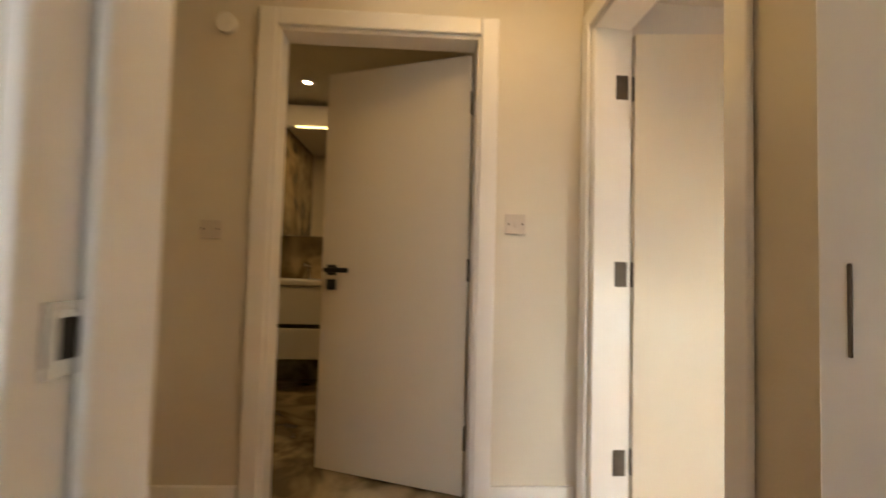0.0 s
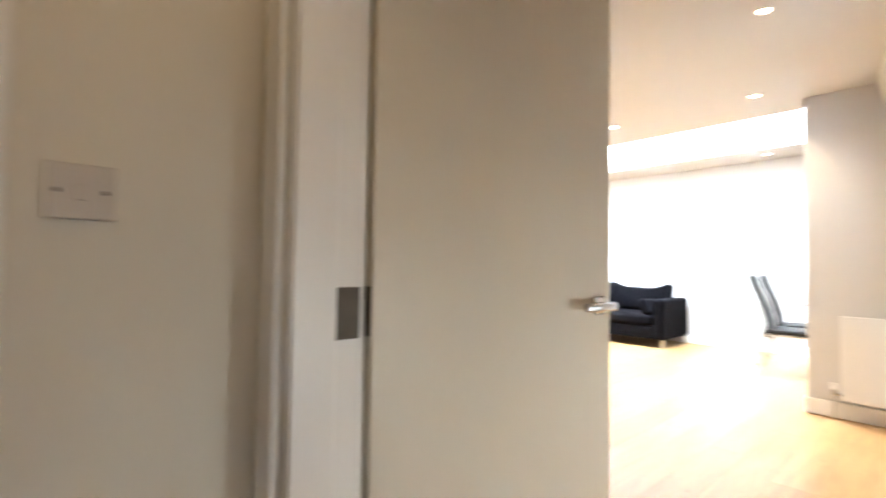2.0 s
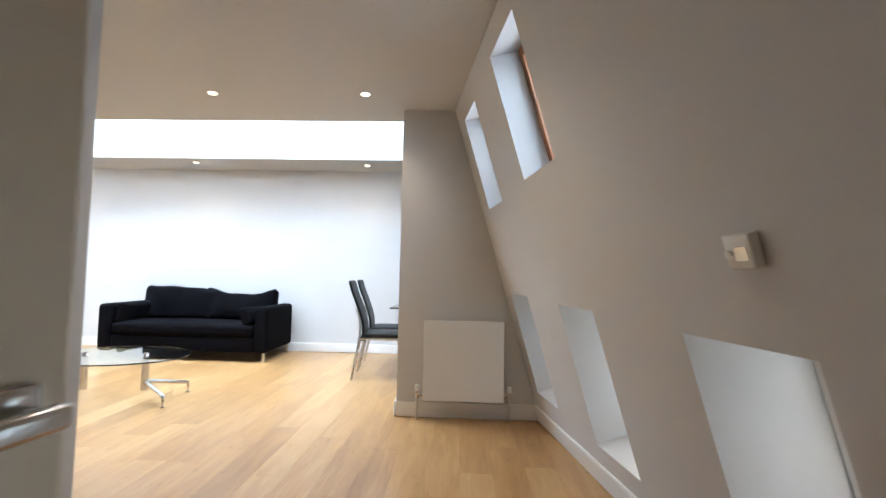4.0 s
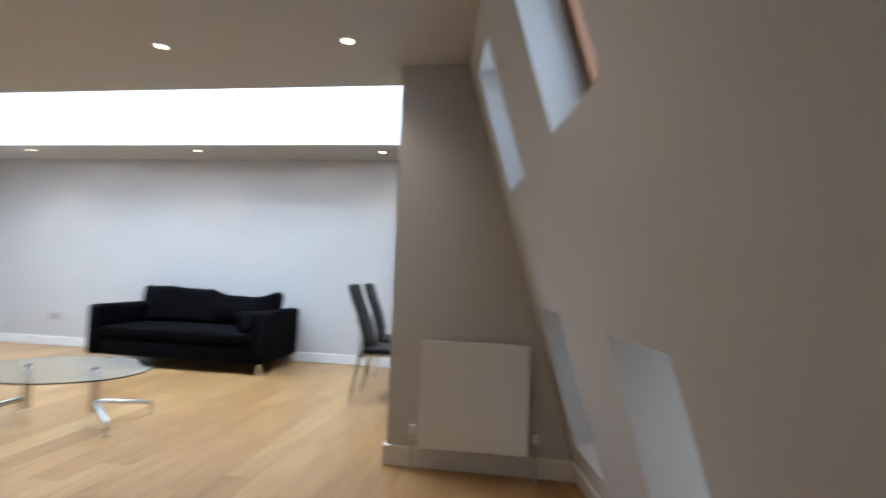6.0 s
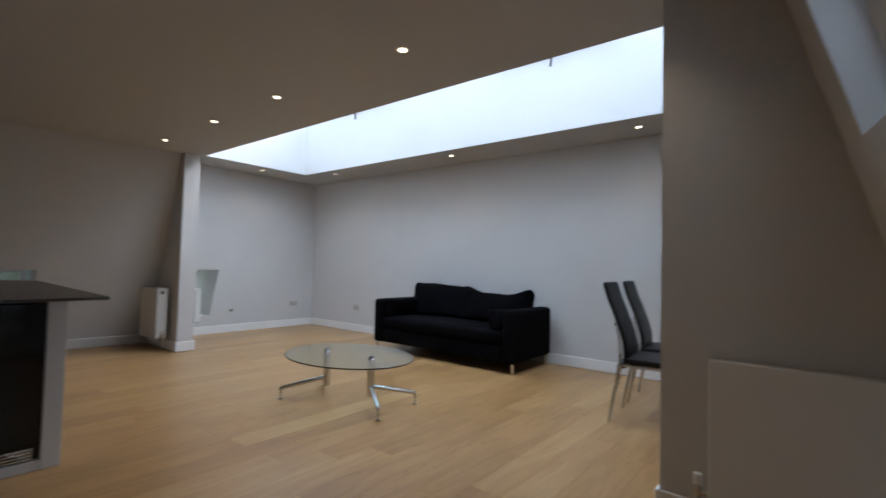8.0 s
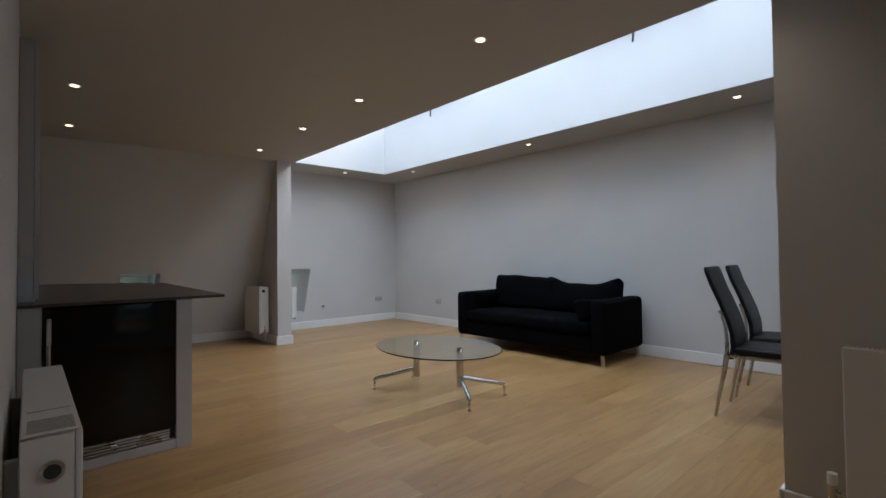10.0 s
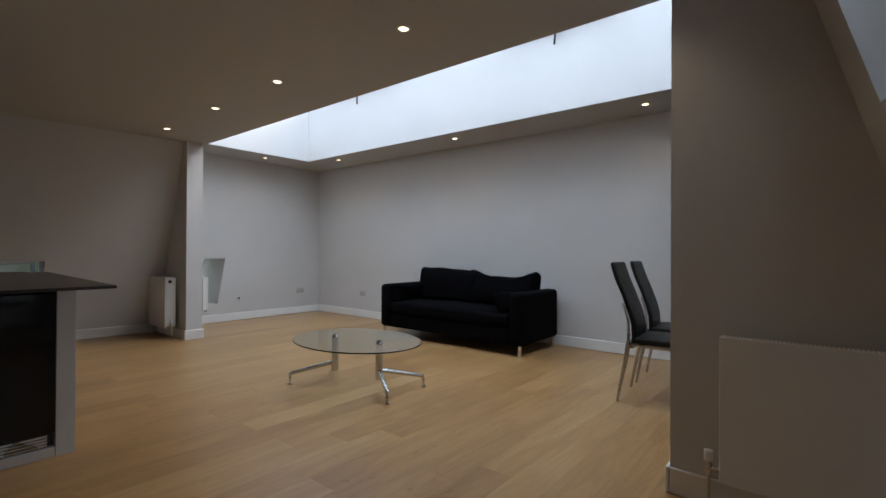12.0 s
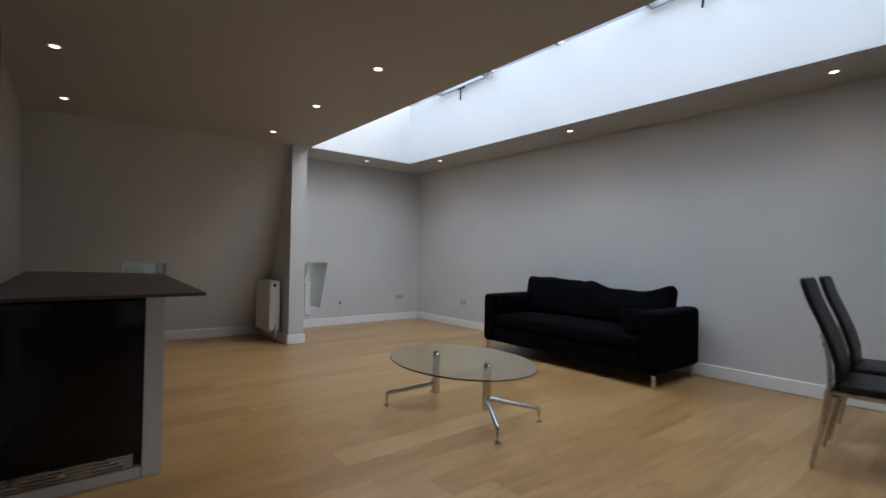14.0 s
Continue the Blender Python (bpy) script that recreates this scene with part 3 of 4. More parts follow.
door_leaf("door_2", (BX - 0.128, -4.656, 0), bath_angle, 0.77, "half-open cream flush bathroom door with black square handles", True, M_BLACKMETAL, (1, -1))

# ---- downlights ----


def downlight(m):
    ob = thing("downlight", "small round recessed downlight glowing warm white", "ceiling light", m, "recessed downlights")
    bm = bmesh.new()
    n = 28
    prof = [(0.042, 0.0), (0.040, -0.004), (0.031, -0.005), (0.027, -0.001)]
    rings = [[bm.verts.new((r * math.cos(2 * math.pi * k / n), r * math.sin(2 * math.pi * k / n), z)) for k in range(n)] for r, z in prof]
    for a, b in zip(rings, rings[1:]):
        for k in range(n):
            bm.faces.new((a[k], a[(k + 1) % n], b[(k + 1) % n], b[k]))
    bmesh.ops.recalc_face_normals(bm, faces=bm.faces[:])
    part("bezel", bm, M_WHITE, ob, "white bezel ring", True)
    bm = bmesh.new()
    bmesh.ops.create_cone(bm, cap_ends=True, segments=24, radius1=0.027, radius2=0.025, depth=0.003, matrix=Matrix.Translation((0, 0, -0.0018)))
    part("lens", bm, M_LAMP, ob, "glowing lens")
    return ob


first_light = downlight(pose(-3.911, -2.155, CEIL))
for x, y in ((-5.231, -2.12), (-5.086, -0.331), (-3.909, -0.335), (-2.812, -0.345), (-1.412, -0.345), (-0.248, -0.335), (0.131, -1.695)):
    copy_thing(first_light, pose(x, y, CEIL))
for x, y in ((-6.25, 1.50), (-5.46, 2.32), (-3.12, 2.35), (-0.80, 2.42)):
    copy_thing(first_light, pose(x, y, SOFFIT))
for x, y in ((0.2, -4.95), (-1.85, -5.80)):
    copy_thing(first_light, pose(x, y, CEIL))

# ---- radiators ----


def radiator(m, length, height, label, deep=0.085, valves=(-1, 1)):
    """A panel radiator along +x, its front at -y, its bottom at z = 0, with a grille on top and two valves."""
    ob = thing("radiator", label, "radiator", m)
    bm = bmesh.new()
    add_box(bm, 0, length, 0, 0.016, 0, height, 0.005, 2)
    part("front_panel", bm, M_RAD, ob)
    bm = bmesh.new()
    add_box(bm, 0.01, length - 0.01, deep - 0.016, deep, 0.01, height - 0.01, 0.005, 2)
    part("back_panel", bm, M_RAD, ob)
    for x in (0.0, length - 0.004):
        bm = bmesh.new()
        add_box(bm, x, x + 0.004, 0.017, deep - 0.001, 0.02, height - 0.004, 0.0015)
        part("end_panel", bm, M_RAD, ob)
    bm = bmesh.new()
    add_box(bm, 0.006, length - 0.006, 0.0165, 0.021, height - 0.012, height - 0.002)
    add_box(bm, 0.006, length - 0.006, deep - 0.021, deep - 0.0165, height - 0.012, height - 0.002)
    n = int(length / 0.014)
    for k in range(n):
        xx = 0.01 + k * (length - 0.02) / n
        add_box(bm, xx, xx + 0.005, 0.0215, deep - 0.0215, height - 0.010, height - 0.003)
    part("top_grille", bm, M_RAD, ob)
    bm = bmesh.new()
    add_box(bm, 0.03, length - 0.03, 0.03, deep - 0.03, 0.04, height - 0.03)
    part("convector_fins", bm, M_DARK, ob)
    for s in valves:
        x = length if s > 0 else 0.0
        vx = x + s * 0.045
        bm = bmesh.new()
        add_tube(bm, [(x - s * 0.002, deep / 2, 0.035), (vx, deep / 2, 0.035)], 0.011, 12)
        add_tube(bm, [(vx, deep / 2, 0.005), (vx, deep / 2, 0.07)], 0.014, 12)
        add_tube(bm, [(vx, deep / 2, -m.translation.z + 0.001), (vx, deep / 2, 0.006)], 0.0075, 10)
        v = part("valve", bm, M_STEEL, ob, "chrome valve and pipe", True)
        bm = bmesh.new()
        add_tube(bm, [(vx, deep / 2, 0.069), (vx, deep / 2, 0.078), (vx, deep / 2, 0.105), (vx, deep / 2, 0.112)], 0.017, 18)
        part("valve_cap", bm, M_PLASTIC, v, "white valve cap", True)
    for x in (0.12, length - 0.12):
        bm = bmesh.new()
        add_box(bm, x - 0.012, x + 0.012, deep + 0.0005, deep + 0.03, 0.06, height - 0.08, 0.002)
        part("bracket", bm, M_RAD, ob)
    return ob


radiator(pose(0.215, -0.122, 0.155), 0.62, 0.61, "white steel panel radiator mounted on the nib wall")
kitchen_rad = radiator(pose(-6.27, -0.115, 0.14), 0.56, 0.63, "white double panel radiator beside the kitchen column", 0.125)
bm = bmesh.new()
add_tube(bm, [(0.5605, 0.055, 0.575), (0.566, 0.055, 0.575)], 0.02, 18)
part("end_plug", bm, M_DARK, kitchen_rad, "dark round end plug", True)
near_rad = radiator(pose(-1.03, -2.295, 0.08, 0, 0, 180), 1.0, 0.60, "white double panel radiator below the kitchen wall", 0.125)
bm = bmesh.new()
add_tube(bm, [(-0.012, 0.062, 0.51), (-0.001, 0.062, 0.51)], 0.026, 24)
part("end_plug_ring", bm, M_STEEL, near_rad, "grey round end plug", True)
bm = bmesh.new()
add_tube(bm, [(-0.0135, 0.062, 0.51), (-0.0125, 0.062, 0.51)], 0.018, 20)
part("end_plug_recess", bm, M_BLACKMETAL, near_rad)
cover = box_part("top_cover", (0.002, 0.998, 0.003, 0.122, 0.6005, 0.606), M_RAD, near_rad, 0.002)
for x in [0.022 + 0.013 * k for k in range(10)] + [0.24]:
    box_part("vent_slot", (x, x + 0.0035, 0.014, 0.111, 0.6061, 0.6066), M_DARK, cover, 0)
radiator(pose(-5.70, 0.40, 0.30, 0, 0, 180), 0.55, 0.45, "white panel radiator behind the column", 0.07, (1,))

# ---- switches, sockets and small wall fittings ----


def plate(name, m, w, h, label, category, kind):
    """A wall plate in its own plane: width along x, height along z, front at -y."""
    ob = thing(name, label, category, m)
    bm = bmesh.new()
    add_box(bm, -w / 2, w / 2, -0.009, -0.0005, -h / 2, h / 2, 0.003, 2)
    part("plate", bm, M_BEIGE if kind == "switch" else M_PLATE, ob, "", False)
    if kind == "switch":
        bm = bmesh.new()
        add_box(bm, -0.008, 0.008, -0.0135, -0.0092, -0.013, 0.013, 0.002, 2, pose(0, 0, 0, 5))
        part("rocker", bm, M_BEIGE, ob)
        for x in (-0.03, 0.03):
            bm = bmesh.new()
            add_tube(bm, [(x, -0.0105, 0), (x, -0.0092, 0)], 0.004, 10)
            part("screw", bm, M_BRONZE, ob)
    if kind == "socket":
        for x in (-w / 4, w / 4):
            bm = bmesh.new()
            add_box(bm, x - 0.010, x + 0.010, -0.0096, -0.0091, -0.005, -0.002)
            add_box(bm, x - 0.011, x - 0.004, -0.0096, -0.0091, -0.02, -0.016)
            add_box(bm, x + 0.004, x + 0.011, -0.0096, -0.0091, -0.02, -0.016)
            add_box(bm, x - 0.0025, x + 0.0025, -0.0096, -0.0091, -0.006, 0.003)
            part("pin_holes", bm, M_DARK, ob)
            bm = bmesh.new()
            add_box(bm, x - 0.006, x + 0.006, -0.012, -0.0092, 0.016, 0.03, 0.001)
            part("rocker", bm, M_PLASTIC, ob)
    return ob


plate("light_switch", pose(BX, -4.475, 1.20, 0, 0, 90), 0.086, 0.086, "off-white square light switch beside the bathroom door", "light switch", "switch")
plate("light_switch", pose(BX, -5.728, 1.142, 0, 0, 90), 0.086, 0.075, "off-white light switch on the cream hall wall", "light switch", "switch")
plate("wall_socket", pose(-5.424, Y_BACK, 0.396, 0, 0, 0), 0.146, 0.086, "white double socket on the rear wall", "socket", "socket")
plate("wall_socket", pose(X_LEFT, 2.42, 0.40, 0, 0, 90), 0.146, 0.086, "white double socket on the side wall", "socket", "socket")
ob = thing("cable_outlet", "small white round cable outlet on the side wall", "outlet", pose(X_LEFT, 1.29, 0.345, 0, 90, 0))
bm = bmesh.new()
add_tube(bm, [(0, 0, 0.0), (0, 0, 0.012), (0, 0, 0.016)], 0.022, 16)
part("cover", bm, M_STEEL, ob, "", True)
# alarm sounder on the hall wall
ob = thing("alarm_sounder", "round white plastic alarm on the hall wall", "alarm", pose(BX, -5.70, 2.0, 0, 90, 0))
bm = bmesh.new()
add_tube(bm, [(0, 0, 0.0), (0, 0, 0.018), (0, 0, 0.022)], 0.042, 24)
part("housing", bm, M_PLASTIC, ob, "", True)
bm = bmesh.new()
add_tube(bm, [(0, 0, 0.0221), (0, 0, 0.026)], 0.028, 20)
part("grille", bm, M_PLASTIC, ob, "", True)

# thermostat on the sloping wall
tz = 1.197
ty = -2.585
slope_turn = Matrix((Vector((-NORM.y, NORM.x, 0)).normalized(), NORM, Vector((-NORM.y, NORM.x, 0)).normalized().cross(NORM))).transposed().to_4x4()
slope_turn = Matrix.Translation((slope_x(ty, tz), ty, tz)) @ slope_turn
ob = thing("thermostat", "white plastic room thermostat with a small dial", "thermostat", slope_turn)
bm = bmesh.new()
add_box(bm, -0.043, 0.043, -0.03, -0.001, -0.043, 0.043, 0.006, 3)
part("case", bm, M_PLASTIC, ob, "", True)
bm = bmesh.new()
add_box(bm, -0.03, 0.01, -0.0315, -0.0301, -0.012, 0.022, 0.0005)
part("display", bm, M_STEEL, ob, "grey display window")
bm = bmesh.new()
add_tube(bm, [(0.026, -0.0305, 0.004), (0.026, -0.038, 0.004)], 0.010, 16)
part("dial", bm, M_PLASTIC, ob, "", True)

# ---- sofa ----


def cushion(bm, x0, x1, y0, y1, z0, z1, puff, m=None, n=14, wave=0.0, seed=0.0, soft=0.75, crest=None):
    """A soft cushion: a box whose faces bulge and whose edges are rounded."""
    t = bmesh.new()
    bmesh.ops.create_cube(t, size=2.0)
    bmesh.ops.subdivide_edges(t, edges=t.edges[:], cuts=n, use_grid_fill=True)
    cx, cy, cz = (x0 + x1) / 2, (y0 + y1) / 2, (z0 + z1) / 2
    hx, hy, hz = (x1 - x0) / 2, (y1 - y0) / 2, (z1 - z0) / 2
    h = min(hx, hy, hz)
    r = h * soft
    for v in t.verts:
        p = Vector((v.co.x * hx, v.co.y * hy, v.co.z * hz))
        inner = Vector((max(-hx + r, min(hx - r, p.x)), max(-hy + r, min(hy - r, p.y)), max(-hz + r, min(hz - r, p.z))))
        d = p - inner
        if d.length > 1e-6:
            p = inner + d.normalized() * min(r, d.length)
        k = (1 - v.co.x ** 2) * (1 - v.co.z ** 2) if hy <= min(hx, hz) else (1 - v.co.x ** 2) * (1 - v.co.y ** 2)
        nrm = Vector((0, v.co.y, 0)) if hy <= min(hx, hz) else Vector((0, 0, v.co.z))
        p += nrm * puff * max(k, 0)
        q = p + Vector((cx, cy, cz))
        w = noise.noise(q * 3.1 + Vector((seed, 0, 0))) * wave
        p += Vector((0, w * 0.6, w * (1 if v.co.z > 0 else 0.2)))
        if crest:
            p.z += crest((v.co.x + 1) / 2) * max(0.0, (v.co.z + 1) / 2)
        v.co = p + Vector((cx, cy, cz))
    if m is not None:
        bmesh.ops.transform(t, matrix=m, verts=t.verts)
    me = bpy.data.meshes.new("tmp")
    t.to_mesh(me)
    t.free()
    bm.from_mesh(me)
    bpy.data.meshes.remove(me)


SX0, SX1, SY0, SY1 = -4.01, -1.86, 1.88, 2.745
sofa = thing("sofa", "black fabric three seat sofa with loose cushions on chrome legs", "sofa")
for nm, x0, x1 in (("armrest", SX0, SX0 + 0.17), ("armrest", SX1 - 0.17, SX1)):
    bm = bmesh.new()
    add_box(bm, x0, x1, SY0 + 0.005, SY1, 0.115, 0.675, 0.05, 5)
    part(nm, bm, M_SOFA, sofa, "", True)
bm = bmesh.new()
add_box(bm, SX0 + 0.171, SX1 - 0.171, SY0 + 0.02, SY1 - 0.16, 0.12, 0.30, 0.02, 3)
part("base", bm, M_SOFA, sofa, "", True)
bm = bmesh.new()
add_box(bm, SX0 + 0.171, SX1 - 0.171, SY1 - 0.159, SY1, 0.12, 0.66, 0.03, 4)
part("backrest", bm, M_SOFA, sofa, "", True)
bm = bmesh.new()
cushion(bm, SX0 + 0.173, SX1 - 0.173, SY0, SY1 - 0.162, 0.295, 0.455, 0.015, wave=0.012)
part("seat_cushion", bm, M_SOFA, sofa, "", True)


def left_crest(u):
    return 0.012 - 0.03 * u * u + 0.015 * math.sin(5.0 * u)


def right_crest(u):
    return 0.010 - 0.062 * math.sin(math.pi * min(1.0, u / 1.12)) + 0.03 * max(0.0, u - 0.8) / 0.2


mid = SX0 + 1.13
for x0, x1, rise, seed, tilt, crest in ((SX0 + 0.20, mid + 0.05, 0.435, 1.0, -13, left_crest), (mid - 0.10, SX1 - 0.15, 0.425, 5.0, -15, right_crest)):
    bm = bmesh.new()
    cushion(bm, x0, x1, -0.09, 0.09, 0, rise, 0.05, Matrix.Translation((0, SY1 - 0.29, 0.445)) @ Matrix.Rotation(radians(tilt), 4, "X"), n=22, wave=0.05, seed=seed, soft=0.55, crest=crest)
    part("back_cushion", bm, M_SOFA, sofa, "slumped black back cushion", True)
for x, seed, s, turn in ((SX0 + 0.245, 3.0, 1.2, 90), (SX1 - 0.255, 6.0, -2.2, 88)):
    bm = bmesh.new()
    cushion(bm, -0.25, 0.25, -0.05, 0.05, 0, 0.25 if s > 0 else 0.225, 0.025, Matrix.Translation((x, SY0 + 0.28, 0.445)) @ pose(0, 0, 0, 0, 0, turn) @ pose(0, 0, 0, s * 10), wave=0.02, seed=seed)
    part("side_cushion", bm, M_SOFA, sofa, "black cushion leaning on the arm", True)
for x in (SX0 + 0.06, SX1 - 0.045):
    for y in (SY0 + 0.04, SY1 - 0.07):
        bm = bmesh.new()
        add_tube(bm, [(x, y, 0.0), (x, y, 0.006), (x, y, 0.118)], 0.019, 16)
        part("leg", bm, M_CHROME, sofa, "round chrome leg", True)

# ---- coffee table ----
table = thing("coffee_table", "oval clear glass coffee table on chrome tripod legs", "coffee table", pose(-2.430, 0.160, 0, 0, 0, 10))
TH = 0.385
bm = bmesh.new()
n = 96
prof = [(-0.004, 0.0), (0.0, 0.003), (0.0, 0.007), (-0.004, 0.010)]
top_turn = Matrix.Rotation(radians(-12), 4, "Z")
rings = [[bm.verts.new(top_turn @ Vector(((0.60 + o) * math.cos(2 * math.pi * k / n), (0.465 + o) * math.sin(2 * math.pi * k / n), TH - 0.010 + z))) for k in range(n)] for o, z in prof]
for a, b in zip(rings, rings[1:]):
    for k in range(n):
        bm.faces.new((a[k], a[(k + 1) % n], b[(k + 1) % n], b[k]))
bm.faces.new(rings[0][::-1])
bm.faces.new(rings[-1])
M_TABLEGLASS = glass("table_glass", (0.80, 0.90, 0.86))
part("glass_top", bm, M_TABLEGLASS, table, "oval clear glass top with a green edge").visible_shadow = False
for s in (-1, 1):
    px, py = s * 0.25, s * -0.02
    bm = bmesh.new()
    add_tube(bm, [(px, py, 0.09), (px, py, TH - 0.0105)], 0.029, 24)
    post = part("post", bm, M_CHROME, table, "chrome post", True)
    bm = bmesh.new()
    add_tube(bm, [(px, py, TH + 0.0005), (px, py, TH + 0.006), (px, py, TH + 0.020)], 0.028, 24, 0.018)
    part("post_cap", bm, M_CHROME, post, "", True)
    for f in (-1, 1):
        fx, fy = s * 0.498, f * 0.25
        bm = bmesh.new()
        add_tube(bm, [(px, py, 0.165), (px + (fx - px) * 0.93, py + (fy - py) * 0.93, 0.096), (px + (fx - px) * 0.985, py + (fy - py) * 0.985, 0.088), (fx, fy, 0.074), (fx, fy, 0.05)], 0.0175, 14, 0.012)
        add_tube(bm, [(fx, fy, 0.055), (fx, fy, 0.012)], 0.008, 10)
        leg = part("leg", bm, M_CHROME, table, "chrome tube leg", True)
        bm = bmesh.new()
        add_tube(bm, [(fx, fy, 0.0), (fx, fy, 0.004), (fx, fy, 0.014)], 0.018, 16)
        part("foot_pad", bm, M_STEEL, leg, "", True)

# ---- dining chairs and table ----


def dining_chair(m):
    """A high-backed chair that faces +x, its rear legs at x = 0 on the floor."""
    ob = thing("dining_chair", "black leather high-back dining chair with chrome legs", "chair", m, "chairs at the dining table")
    w = 0.21
    # backrest, a bent padded slab
    bm = bmesh.new()
    line = [(0.092, 0.40), (0.108, 0.48), (0.104, 0.57), (0.078, 0.67), (0.034, 0.79), (-0.016, 0.91), (-0.044, 1.00), (-0.051, 1.025), (-0.054, 1.035)]
    rows = []
    for k, (x, z) in enumerate(line):
        half = 0.018 if k < len(line) - 2 else (0.015 if k < len(line) - 1 else 0.007)
        ww = 0.19 if k < len(line) - 2 else (0.184 if k < len(line) - 1 else 0.172)
        ring = []
        for a in range(20):
            c, sn = math.cos(2 * math.pi * a / 20), math.sin(2 * math.pi * a / 20)
            e = 0.35
            ring.append(bm.verts.new((x + half * math.copysign(abs(c) ** e, c), ww * math.copysign(abs(sn) ** e, sn), z)))
        rows.append(ring)
    for a, b in zip(rows, rows[1:]):
        for k in range(20):
            bm.faces.new((a[k], a[(k + 1) % 20], b[(k + 1) % 20], b[k]))
    bm.faces.new(rows[0][::-1])
    bm.faces.new(rows[-1])
    bmesh.ops.recalc_face_normals(bm, faces=bm.faces[:])
    part("backrest", bm, M_LEATHER, ob, "tall curved black leather back", True)
    bm = bmesh.new()
    cushion(bm, 0.115, 0.55, -0.215, 0.215, 0.435, 0.485, 0.006, n=8)
    part("seat", bm, M_LEATHER, ob, "padded black leather seat", True)
    bm = bmesh.new()
    add_box(bm, 0.08, 0.54, -0.205, 0.205, 0.412, 0.436, 0.006, 2)
    part("seat_frame", bm, M_STEEL, ob)
    for s in (-1, 1):
        bm = bmesh.new()
        add_tube(bm, [(0.044, s * 0.198, 0.72), (0.070, s * 0.202, 0.61), (0.080, s * 0.208, 0.50), (0.076, s * 0.210, 0.43)], 0.008, 12, 0.016)
        add_tube(bm, [(0.076, s * 0.210, 0.431), (0.062, s * 0.213, 0.33), (0.026, s * 0.215, 0.15), (0.0, s * 0.215, 0.0)], 0.018, 12, 0.010)
        part("rear_leg", bm, M_STEEL, ob, "curved metal rear leg", True)
        bm = bmesh.new()
        add_tube(bm, [(0.49, s * 0.20, 0.42), (0.505, s * 0.205, 0.2), (0.52, s * 0.205, 0.0)], 0.018, 12, 0.010)
        part("front_leg", bm, M_STEEL, ob, "metal front leg", True)
        bm = bmesh.new()
        add_tube(bm, [(0.042, s * 0.18, 0.725), (0.042, s * 0.21, 0.725)], 0.010, 10)
        part("bolt", bm, M_CHROME, ob)
    return ob


chair = dining_chair(pose(-0.657, 1.385, 0, 0, 0, 4.5))
copy_thing(chair, pose(-0.70, 1.985, 0, 0, 0, 4.5))

dining = thing("dining_table", "dark glass dining table with metal legs", "dining table")
bm = bmesh.new()
add_box(bm, -0.27, 0.9, 1.28, 2.18, 0.742, 0.754, 0.003, 2)
part("tabletop", bm, M_BLACKGLASS, dining)
for x in (-0.0, 0.82):
    for y in (1.36, 2.10):
        bm = bmesh.new()
        add_tube(bm, [(x, y, 0), (x, y, 0.741)], 0.025, 16)
        part("leg", bm, M_STEEL, dining, "", True)

# ---- kitchen ----
IX = -2.635
isl = thing("kitchen_island", "white kitchen peninsula unit with a wine cooler in its end", "kitchen unit")
box_part("carcass", (-5.0, IX - 0.57, -2.36, -1.655, 0.001, 0.889), M_CARCASS, isl)
box_part("end_panel", (IX - 0.569, IX, -1.74, -1.655, 0.001, 0.889), M_CARCASS, isl)
box_part("end_panel", (IX - 0.15, IX, -2.447, -2.352, 0.001, 0.889), M_CARCASS, isl)
box_part("plinth", (IX - 0.569, IX - 0.002, -2.351, -1.741, 0.001, 0.055), M_CARCASS, isl)
wt = thing("worktop", "dark stone worktop overhanging the kitchen peninsula", "worktop")
bm = bmesh.new()
add_prism(bm, [(-2.61, -2.447), (-2.61, -1.472), (-4.95, -1.372), (-5.6, -2.2), (-5.6, -2.361), (-2.825, -2.361), (-2.825, -2.447)], "z", 0.890, 0.907)
bmesh.ops.bevel(bm, geom=bm.edges[:], offset=0.002, segments=2, affect="EDGES")
part("slab", bm, M_WORKTOP, wt)
cooler = thing("wine_cooler", "black glass fronted wine cooler with a steel handle and grille", "wine cooler")
box_part("body", (IX - 0.56, IX - 0.035, -2.35, -1.742, 0.057, 0.883), M_BLACKMETAL, cooler)
box_part("door", (IX - 0.034, IX + 0.004, -2.349, -1.743, 0.135, 0.881), M_BLACKGLASS, cooler, 0.004)
bm = bmesh.new()
add_tube(bm, [(IX + 0.04, -2.325, 0.30), (IX + 0.04, -2.325, 0.83)], 0.010, 14)
for z in (0.36, 0.77):
    add_tube(bm, [(IX + 0.003, -2.325, z), (IX + 0.04, -2.325, z)], 0.006, 10)
part("handle", bm, M_STEEL, cooler, "steel bar handle", True)
grille = box_part("grille_frame", (IX - 0.034, IX - 0.012, -2.349, -1.77, 0.058, 0.13), M_BLACKMETAL, cooler)
for k in range(4):
    z = 0.066 + 0.016 * k
    box_part("grille_slat", (IX - 0.0115, IX + 0.001, -2.345, -1.775, z, z + 0.009), M_STEEL, grille, 0.001)
box_part("lock", (IX + 0.0012, IX + 0.004, -2.06, -2.03, 0.085, 0.105), M_CHROME, cooler)
tall = thing("riseunit", "tall glossy white kitchen unit beside the peninsula", "kitchen unit")
box_part("carcass", (-3.44, -2.83, -2.449, -2.385, 0.001, 2.34), M_CARCASS, tall)
box_part("door", (-3.429, -2.832, -2.384, -2.362, 0.92, 2.33), M_CARCASS, tall, 0.002)
plate("wall_plate", pose(-2.828, -2.415, 1.21, 0, 0, 90), 0.06, 0.12, "grey switch plate on the side of the tall unit", "switch", "none")

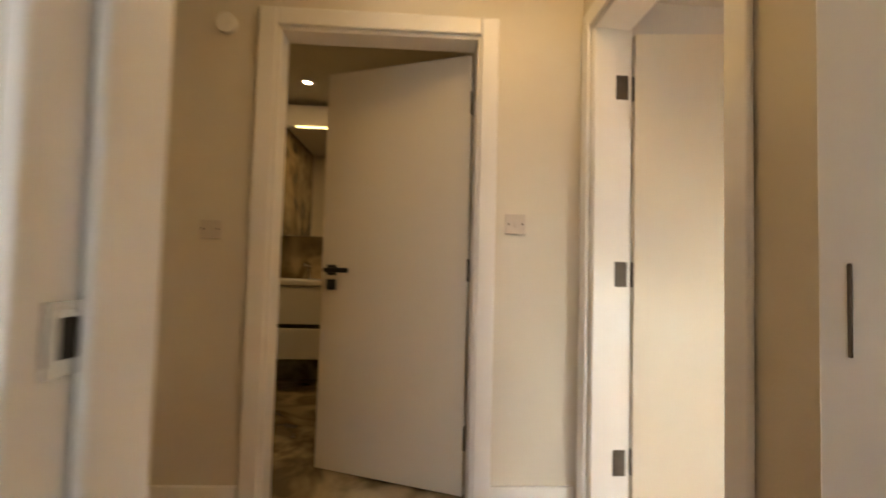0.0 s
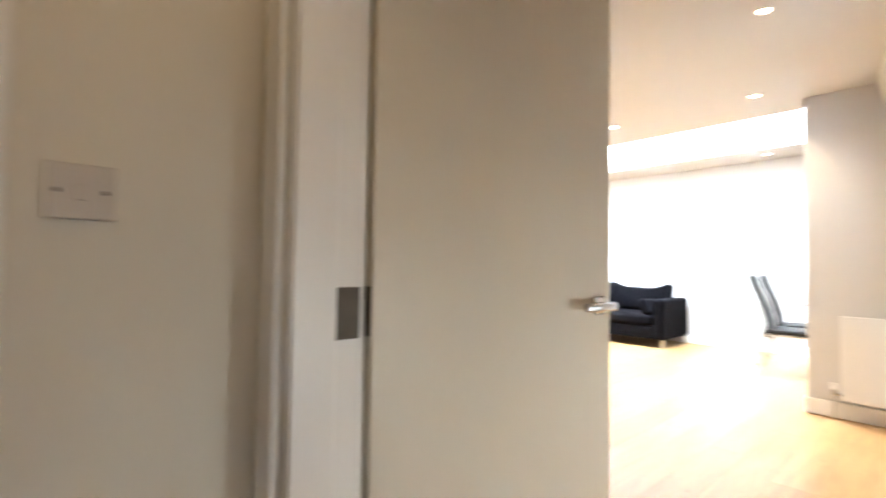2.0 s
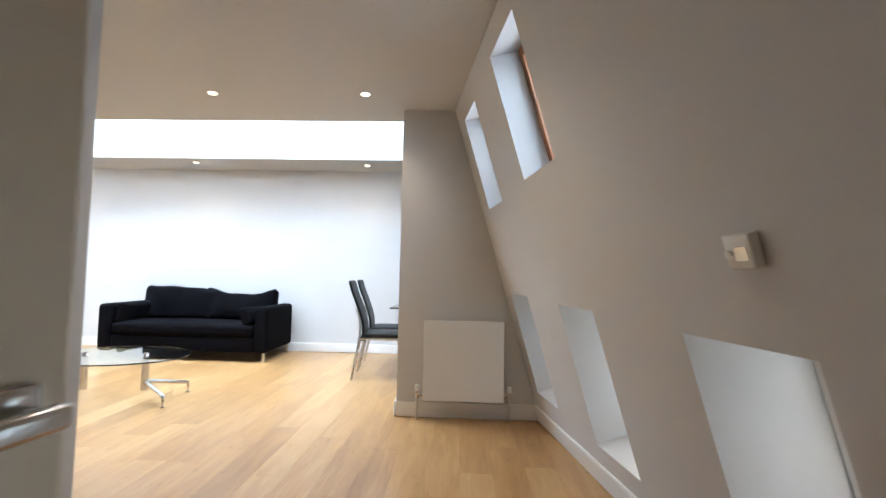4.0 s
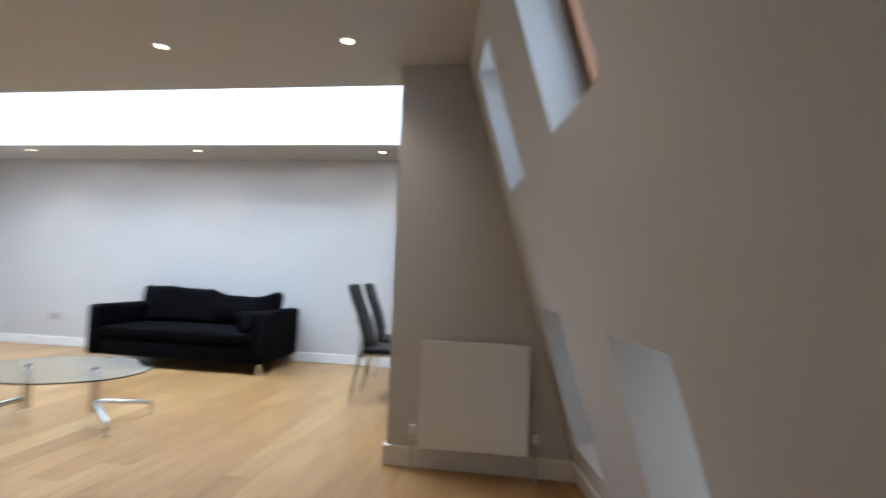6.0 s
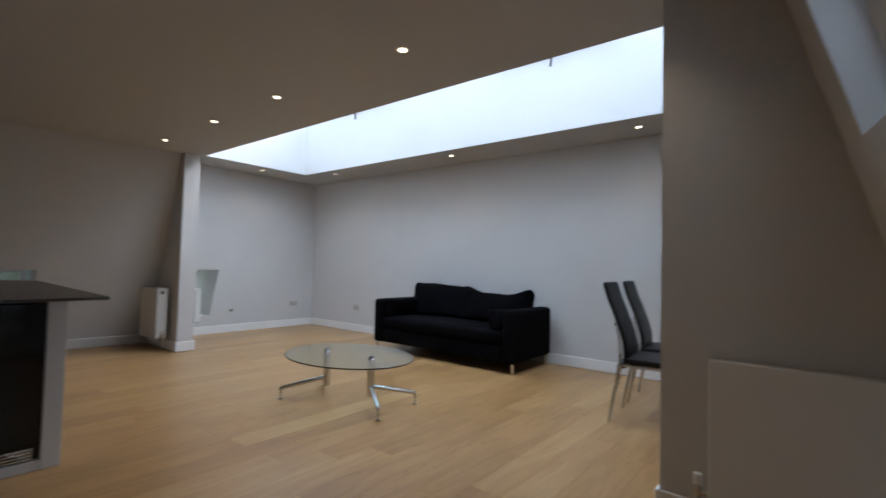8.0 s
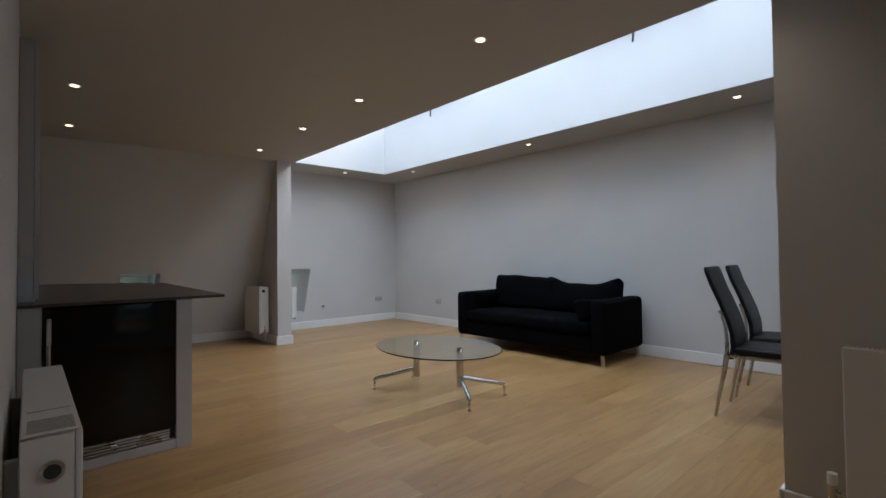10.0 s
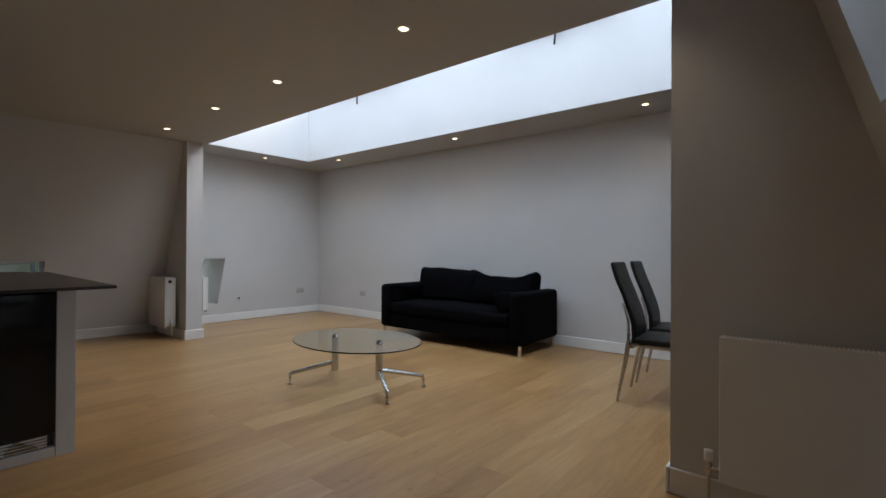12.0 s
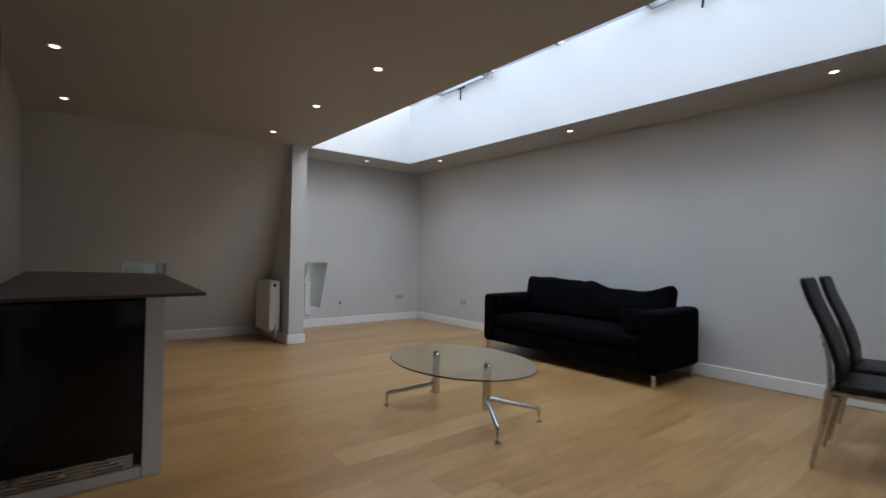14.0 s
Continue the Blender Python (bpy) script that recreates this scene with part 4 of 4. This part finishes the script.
# ---- bathroom ----
van = thing("vanity_unit", "wall-hung white vanity unit with two drawers and a white basin top", "vanity")
VY0, VY1 = -6.14, -5.15
box_part("carcass", (-2.39, -1.94, VY0, VY1, 0.26, 0.845), M_CARCASS, van)
for z0, z1 in ((0.265, 0.505), (0.54, 0.84)):
    box_part("drawer_front", (-1.938, -1.92, VY0, VY1, z0, z1), M_WHITE, van, 0.003)
box_part("handle_slot", (-1.9375, -1.925, VY0 + 0.12, VY1 - 0.05, 0.506, 0.539), M_DARK, van)
bm = bmesh.new()
add_box(bm, -2.39, -1.91, VY0 - 0.005, VY1 + 0.005, 0.846, 0.888, 0.008, 3)
part("basin_top", bm, M_PLASTIC, van, "glossy white basin top", True)
bm = bmesh.new()
add_tube(bm, [(-2.28, -5.83, 0.889), (-2.28, -5.83, 1.0), (-2.26, -5.83, 1.02), (-2.14, -5.83, 1.01)], 0.014, 12)
tap = thing("basin_tap", "chrome mixer tap on the basin", "tap")
part("spout", bm, M_CHROME, tap, "", True)
mir = thing("mirror_cabinet", "wide mirror cabinet above the vanity with a light strip", "mirror")
box_part("body", (-2.39, -2.28, VY0, VY1, 1.26, 2.22), M_CARCASS, mir)
M_MIRROR = mat("mirror_silver", (0.85, 0.85, 0.85), 0.02, 1.0, var=0.0)
box_part("mirror", (-2.279, -2.274, VY0 + 0.002, VY1 - 0.002, 1.262, 2.218), M_MIRROR, mir, 0.001)
box_part("light_strip", (-2.36, -2.27, VY0 + 0.15, VY1 - 0.02, 2.222, 2.234), emit("strip_lens", (1.0, 0.8, 0.35), 0.16), mir, 0.001)
box_part("pelmet", (-2.39, -2.26, VY0, VY1, 2.236, 2.42), M_HALL, mir)

# ---- outside ----
bm = bmesh.new()
bmesh.ops.create_grid(bm, x_segments=2, y_segments=2, size=2500)
g = obj("ground", bm, M_FOLIAGE)
g.location = (0, 0, -9.5)
tagged(g, "distant ground far below the windows", kind="structure")
bm = bmesh.new()
for k in range(72):
    a = 2 * math.pi * k / 72
    r = 70 + 14 * noise.noise((k * 0.7, 0, 0))
    h = 8 + 4 * noise.noise((k * 1.3, 4, 0))
    t = bmesh.new()
    bmesh.ops.create_icosphere(t, subdivisions=2, radius=1.0)
    for v in t.verts:
        v.co *= 1 + 0.35 * noise.noise(v.co * 2.5 + Vector((k, 0, 0)))
        v.co = Vector((v.co.x * 5.0 + r * math.cos(a), v.co.y * 5.0 + r * math.sin(a), v.co.z * h * 0.6 - 9 + h * 0.3))
    me = bpy.data.meshes.new("tmp")
    t.to_mesh(me)
    t.free()
    bm.from_mesh(me)
    bpy.data.meshes.remove(me)
tagged(obj("backdrop", bm, M_FOLIAGE), "far line of green tree tops", kind="structure")

# ---- floor planks ----


def plank_mesh(w, l):
    bm = bmesh.new()
    g2, b = 0.0002, 0.0005
    lo = [(-w / 2 + g2, -l / 2 + g2), (w / 2 - g2, -l / 2 + g2), (w / 2 - g2, l / 2 - g2), (-w / 2 + g2, l / 2 - g2)]
    hi = [(x - math.copysign(b, x), y - math.copysign(b, y)) for x, y in lo]
    r0 = [bm.verts.new((*p, -0.015)) for p in lo]
    r1 = [bm.verts.new((*p, -b)) for p in lo]
    r2 = [bm.verts.new((*p, 0)) for p in hi]
    bm.faces.new(r2)
    for a, c in ((r0, r1), (r1, r2)):
        for k in range(4):
            bm.faces.new((a[k], a[(k + 1) % 4], c[(k + 1) % 4], c[k]))
    me = bpy.data.meshes.new("plank")
    bm.to_mesh(me)
    bm.free()
    me.materials.append(M_OAK)
    return me


PW, PL = 0.19, 1.9
full = plank_mesh(PW, PL)
rng = random.Random(5)


def lay(x, y0, y1):
    y = y0 - rng.random() * PL
    while y < y1:
        a, b = max(y, y0), min(y + PL, y1)
        if b - a > 0.03:
            me = full if b - a > PL - 1e-6 else plank_mesh(PW, b - a)
            p = new("plank", me)
            p.parent = floor_ob
            p.location = (x, (a + b) / 2, 0)
        y += PL


x = -6.62
while x < 2.2:
    y1 = Y_BACK
    y0 = -2.5 if x < -0.2 else Y_DOOR - 0.08
    lay(x, y0, min(y1, (1.35 - x) / 0.15) if x > 1.1 else y1)
    if BX - 0.1 < x < 1.6:
        lay(x, -6.2, Y_DOOR - 0.081)
    x += PW
x = 1.66
while x < 4.6:
    lay(x, -6.9, -4.25)
    x += PW
